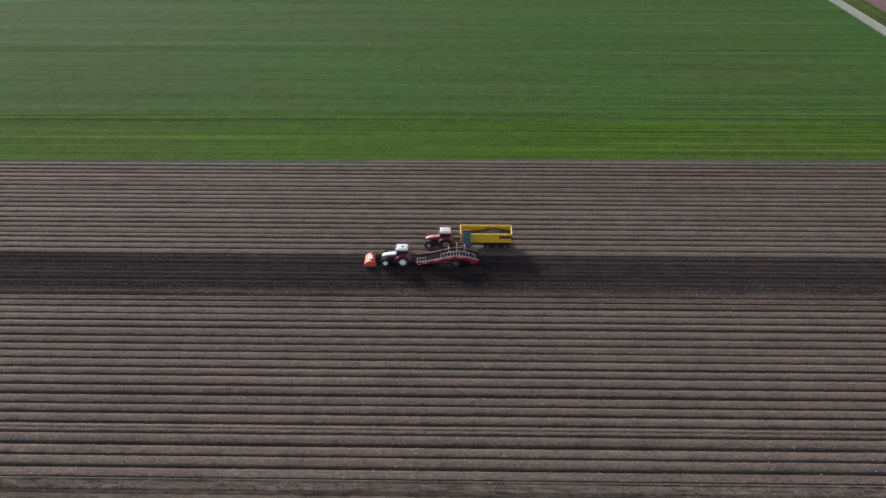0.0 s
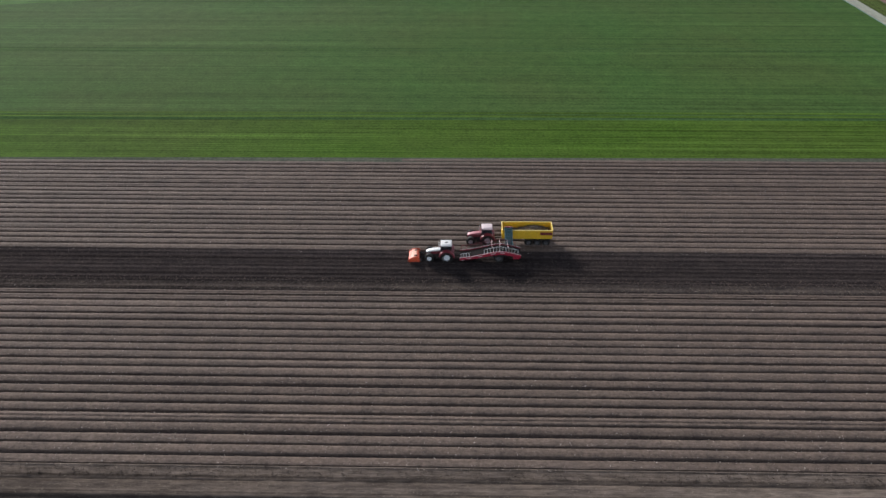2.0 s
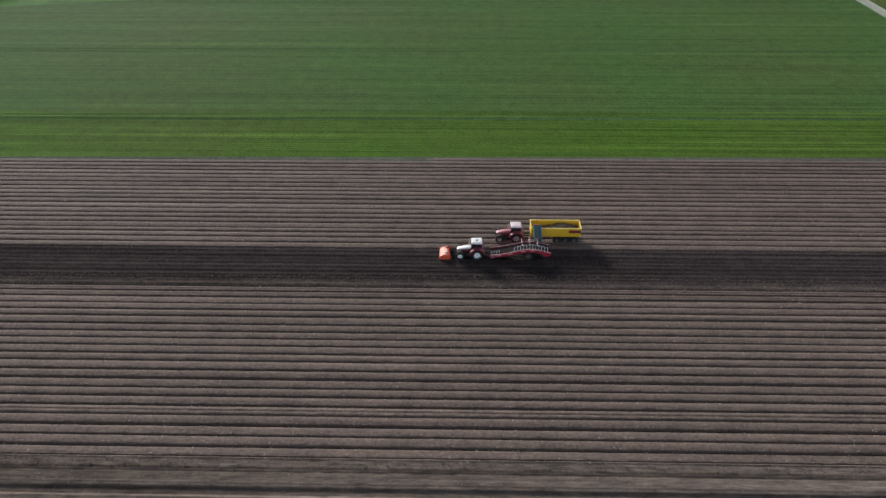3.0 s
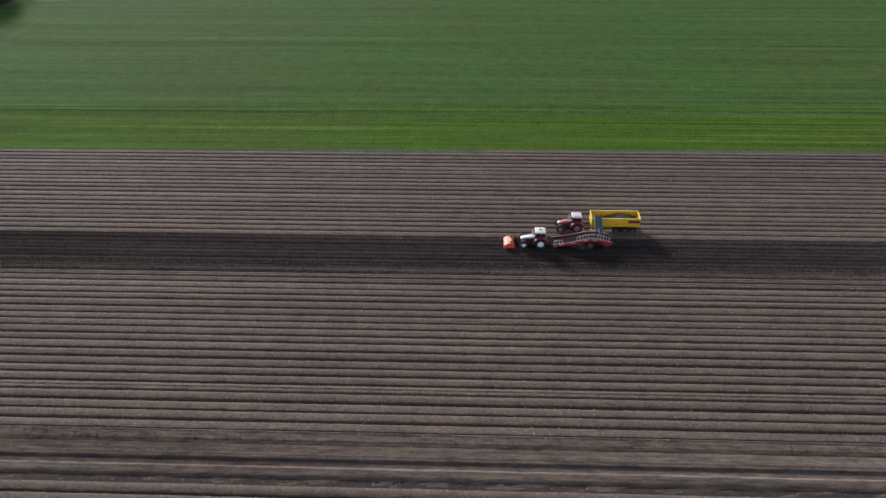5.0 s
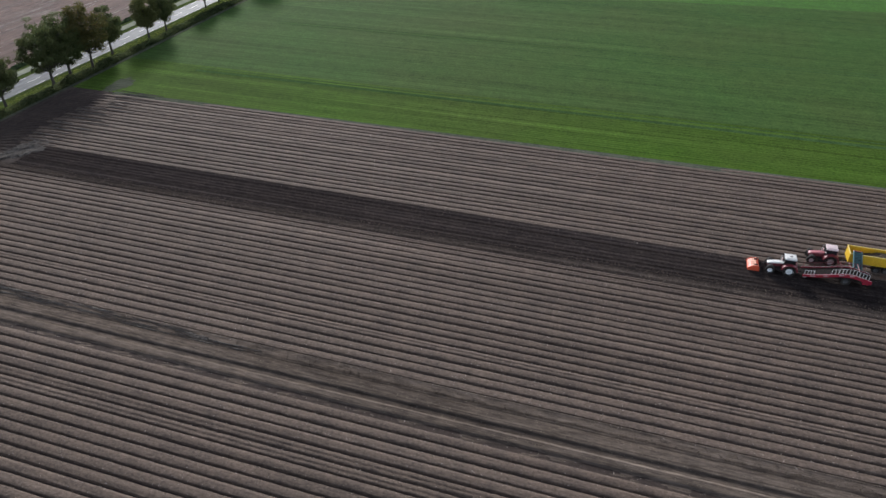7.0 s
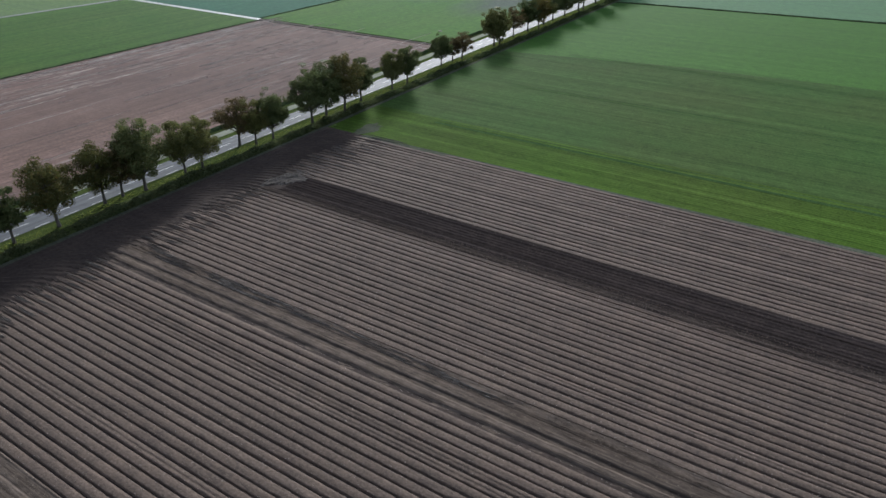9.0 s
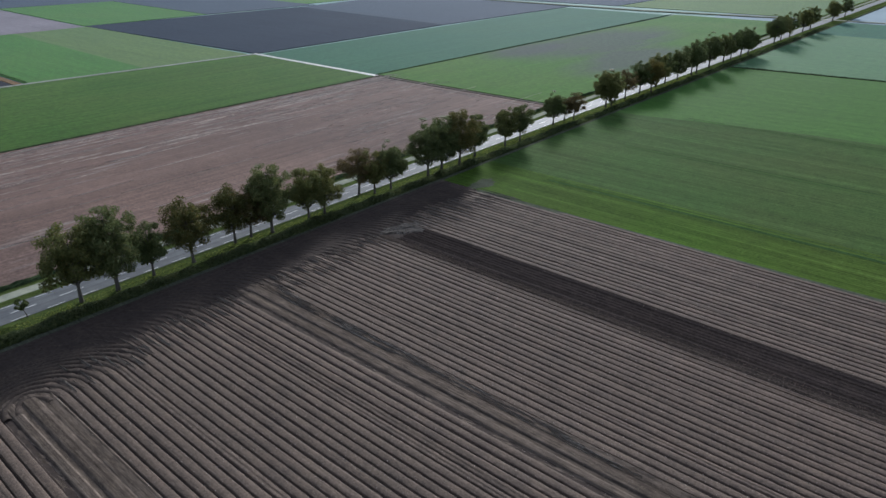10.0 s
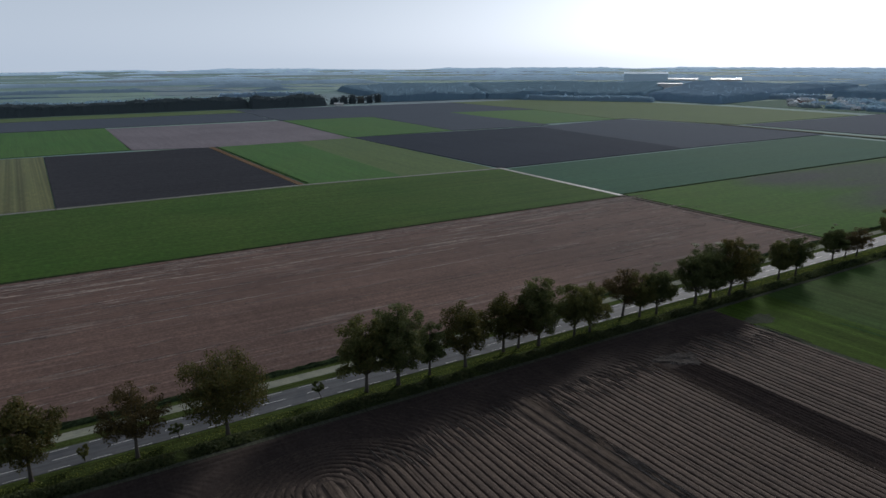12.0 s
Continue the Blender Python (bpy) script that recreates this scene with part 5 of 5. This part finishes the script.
    add_box(bm, (0.9, 2.0, 0.5), (-9.0, 0, 0.95), 0.08)
    part("rear_box", bm, bright_red, root)
    bm = bmesh.new()
    add_box(bm, (1.5, 1.1, 0.55), (-6.2, 0, 1.15), 0.05)
    add_box(bm, (6.0, 0.25, 0.3), (-4.5, 0, 0.75), 0.03)
    part("frame", bm, dark_metal, root)
    bm = bmesh.new()
    add_rod(bm, (0.75, 0, 0.6), (-1.6, 0, 0.62), 0.11)
    add_rod(bm, (-0.2, 0, 0.6), (-1.8, 0.9, 0.6), 0.07)
    add_rod(bm, (-0.2, 0, 0.6), (-1.8, -0.9, 0.6), 0.07)
    part("drawbar", bm, dark_metal, root)
    for k in range(2):
        bm = bmesh.new()
        add_lathe(bm, [(0.001, -0.02), (0.36, -0.015), (0.36, 0.015), (0.001, 0.02)], 20)
        bmesh.ops.translate(bm, vec=(-0.7, -0.55 + 1.1 * k, 0.38), verts=bm.verts)
        part("disc_coulter", bm, steel, root)
    # the discharge elevator reaches over to the trailer
    ex = -7.95
    a, b = Vector((ex, -1.0, 1.7)), Vector((ex, -3.9, 3.35))
    mid, d = (a + b) / 2, b - a
    tilt = math.degrees(math.atan2(d.z, -d.y))
    bm = bmesh.new()
    add_box(bm, (1.08, d.length, 0.12), mid, 0.02, (-tilt, 0, 0))
    ele = part("elevator", bm, teal_paint, root, "teal discharge elevator")
    for s in (-1, 1):
        bm = bmesh.new()
        add_box(bm, (0.06, d.length, 0.42), mid + Vector((s * 0.58, 0, 0.1)), 0.015, (-tilt, 0, 0))
        part("elevator_side", bm, teal_paint, ele)
    for k in range(12):
        bm = bmesh.new()
        add_box(bm, (1.04, 0.04, 0.09), a.lerp(b, (k + 0.5) / 12) + Vector((0, 0, 0.1)), 0, (-tilt, 0, 0))
        part("cleat", bm, dark_metal, ele)
    bm = bmesh.new()
    add_box(bm, (1.2, 0.4, 0.26), b + Vector((0, -0.15, -0.05)), 0.05, (20, 0, 0))
    part("elevator_head", bm, red_paint, ele)
    bm = bmesh.new()
    add_rod(bm, (ex + 0.45, -0.9, 0.9), a.lerp(b, 0.55) + Vector((0.45, 0, -0.1)), 0.05)
    add_rod(bm, (ex - 0.45, -0.9, 0.9), a.lerp(b, 0.55) + Vector((-0.45, 0, -0.1)), 0.05)
    part("elevator_strut", bm, steel, ele)
    return tagged(root, "red trailed potato harvester with teal elevator", "harvester")


harvester(ROWS @ pose(FRONT_AXLE + 4.75, LINE_A - 0.1, 0.02, 0, 0, 180))


def trailer(m):
    """Front wall at the origin, tub trailing towards -x."""
    root = empty("tipping_trailer", m)
    L, W, z0, z1 = 8.0, 2.5, 1.48, 3.02
    bm = bmesh.new()
    t = 0.07
    for s in (-1, 1):
        add_prism(bm, [(0, z0), (-L, z0), (-L, z1), (0, z1)], s * (W / 2 - t / 2) - t / 2, s * (W / 2 - t / 2) + t / 2, 0.01)
    add_box(bm, (t, W, z1 - z0), (-t / 2, 0, (z0 + z1) / 2), 0.01)
    add_box(bm, (L, W, 0.1), (-L / 2, 0, z0), 0.02)
    tub = part("tub", bm, yellow_paint, root, "yellow steel tub")
    bm = bmesh.new()
    add_box(bm, (0.08, W - 0.02, z1 - z0 - 0.1), (-L + 0.02, 0, (z0 + z1) / 2), 0.02)
    part("tailgate", bm, yellow_paint, root)
    bm = bmesh.new()
    for s in (-1, 1):
        add_box(bm, (L + 0.12, 0.14, 0.12), (-L / 2, s * W / 2, z1 + 0.02), 0.03)
    for x in (0.0, -L):
        add_box(bm, (0.14, W + 0.14, 0.12), (x, 0, z1 + 0.022), 0.03)
    part("rim", bm, paint("pale_yellow_paint", (0.72, 0.55, 0.16), 0.5), tub, "pale yellow top rail")
    for s in (-1, 1):
        for k in range(8):
            bm = bmesh.new()
            add_box(bm, (0.11, 0.08, z1 - z0 - 0.05), (-0.35 - k * (L - 0.7) / 7, s * (W / 2 + 0.03), (z0 + z1) / 2), 0.02)
            part("rib", bm, yellow_paint, tub)
        bm = bmesh.new()
        add_box(bm, (1.9, 0.02, 0.5), (-L + 1.0, s * (W / 2 + 0.085), z1 - 0.55), 0.005)
        part("sign", bm, red_paint, tub, "dark red sign panel")
        bm = bmesh.new()
        add_box(bm, (L * 0.97, 0.12, 0.2), (-L / 2, s * 0.55, z0 - 0.2), 0.02)
        part("chassis_beam", bm, dark_metal, root)
        for x in (-4.3, -5.7, -7.1):
            wheel(root, x, s * 0.95, 0.62, 0.5, rim_dark, 14)
            bm = bmesh.new()
            add_box(bm, (1.2, 0.55, 0.05), (x, s * 0.98, 1.14 - 0.08 + 0.06), 0.02)
            part("mudguard", bm, dark_metal, root)
    bm = bmesh.new()
    for x in (-4.3, -5.7, -7.1):
        add_rod(bm, (x, -0.8, 0.62), (x, 0.8, 0.62), 0.08)
    add_rod(bm, (1.55, 0, 0.75), (-1.5, 0, 1.0), 0.11)
    part("drawbar", bm, dark_metal, root)
    return tagged(root, "large yellow tipping trailer partly filled with potatoes", "trailer")


TRAILER_FRONT = B_REAR + 2.3
trailer(ROWS @ pose(TRAILER_FRONT, LINE_B, 0.06, 0, 0, 180))


def heap():
    """Loose potatoes lying in the trailer."""
    r = np.random.RandomState(77)
    n = 900
    x = TRAILER_FRONT + r.uniform(0.3, 7.7, n)
    y = LINE_B + r.uniform(-1.1, 1.1, n)
    u = (x - TRAILER_FRONT - 5.2) / 3.0
    z = 1.66 + 1.1 * np.exp(-u * u) * (1 - 0.3 * ((y - LINE_B) / 1.1) ** 2) + r.normal(0, 0.06, n)
    bm = bmesh.new()
    bmesh.ops.create_icosphere(bm, subdivisions=1, radius=0.13)
    base = np.array([v.co[:] for v in bm.verts])
    tri = np.array([[v.index for v in f.verts] for f in bm.faces])
    bm.free()
    vs = (base[None] * r.uniform(0.7, 1.4, (n, 1, 3)) + np.stack([x, y, z], 1)[:, None]).reshape(-1, 3)
    fs = (tri[None] + (np.arange(n) * len(base))[:, None, None]).reshape(-1, 3)
    gx, gy = np.meshgrid(np.linspace(TRAILER_FRONT + 0.1, TRAILER_FRONT + 7.85, 30), np.linspace(LINE_B - 1.17, LINE_B + 1.17, 9), indexing="ij")
    g = (gx - TRAILER_FRONT - 5.2) / 3.0
    gz = 1.6 + 1.1 * np.exp(-g * g) * (1 - 0.3 * ((gy - LINE_B) / 1.1) ** 2)
    off = len(vs)
    vs = np.concatenate([vs, np.stack([gx.ravel(), gy.ravel(), gz.ravel()], 1)])
    faces = fs.tolist() + [[i + off for i in f] for f in grid_faces(30, 9)]
    load = raw("potato_load", vs.tolist(), faces, potato_skin)
    load.matrix_world = ROWS
    return tagged(load, "earthy potatoes heaped in the trailer", "potatoes", kind="stuff")


heap()
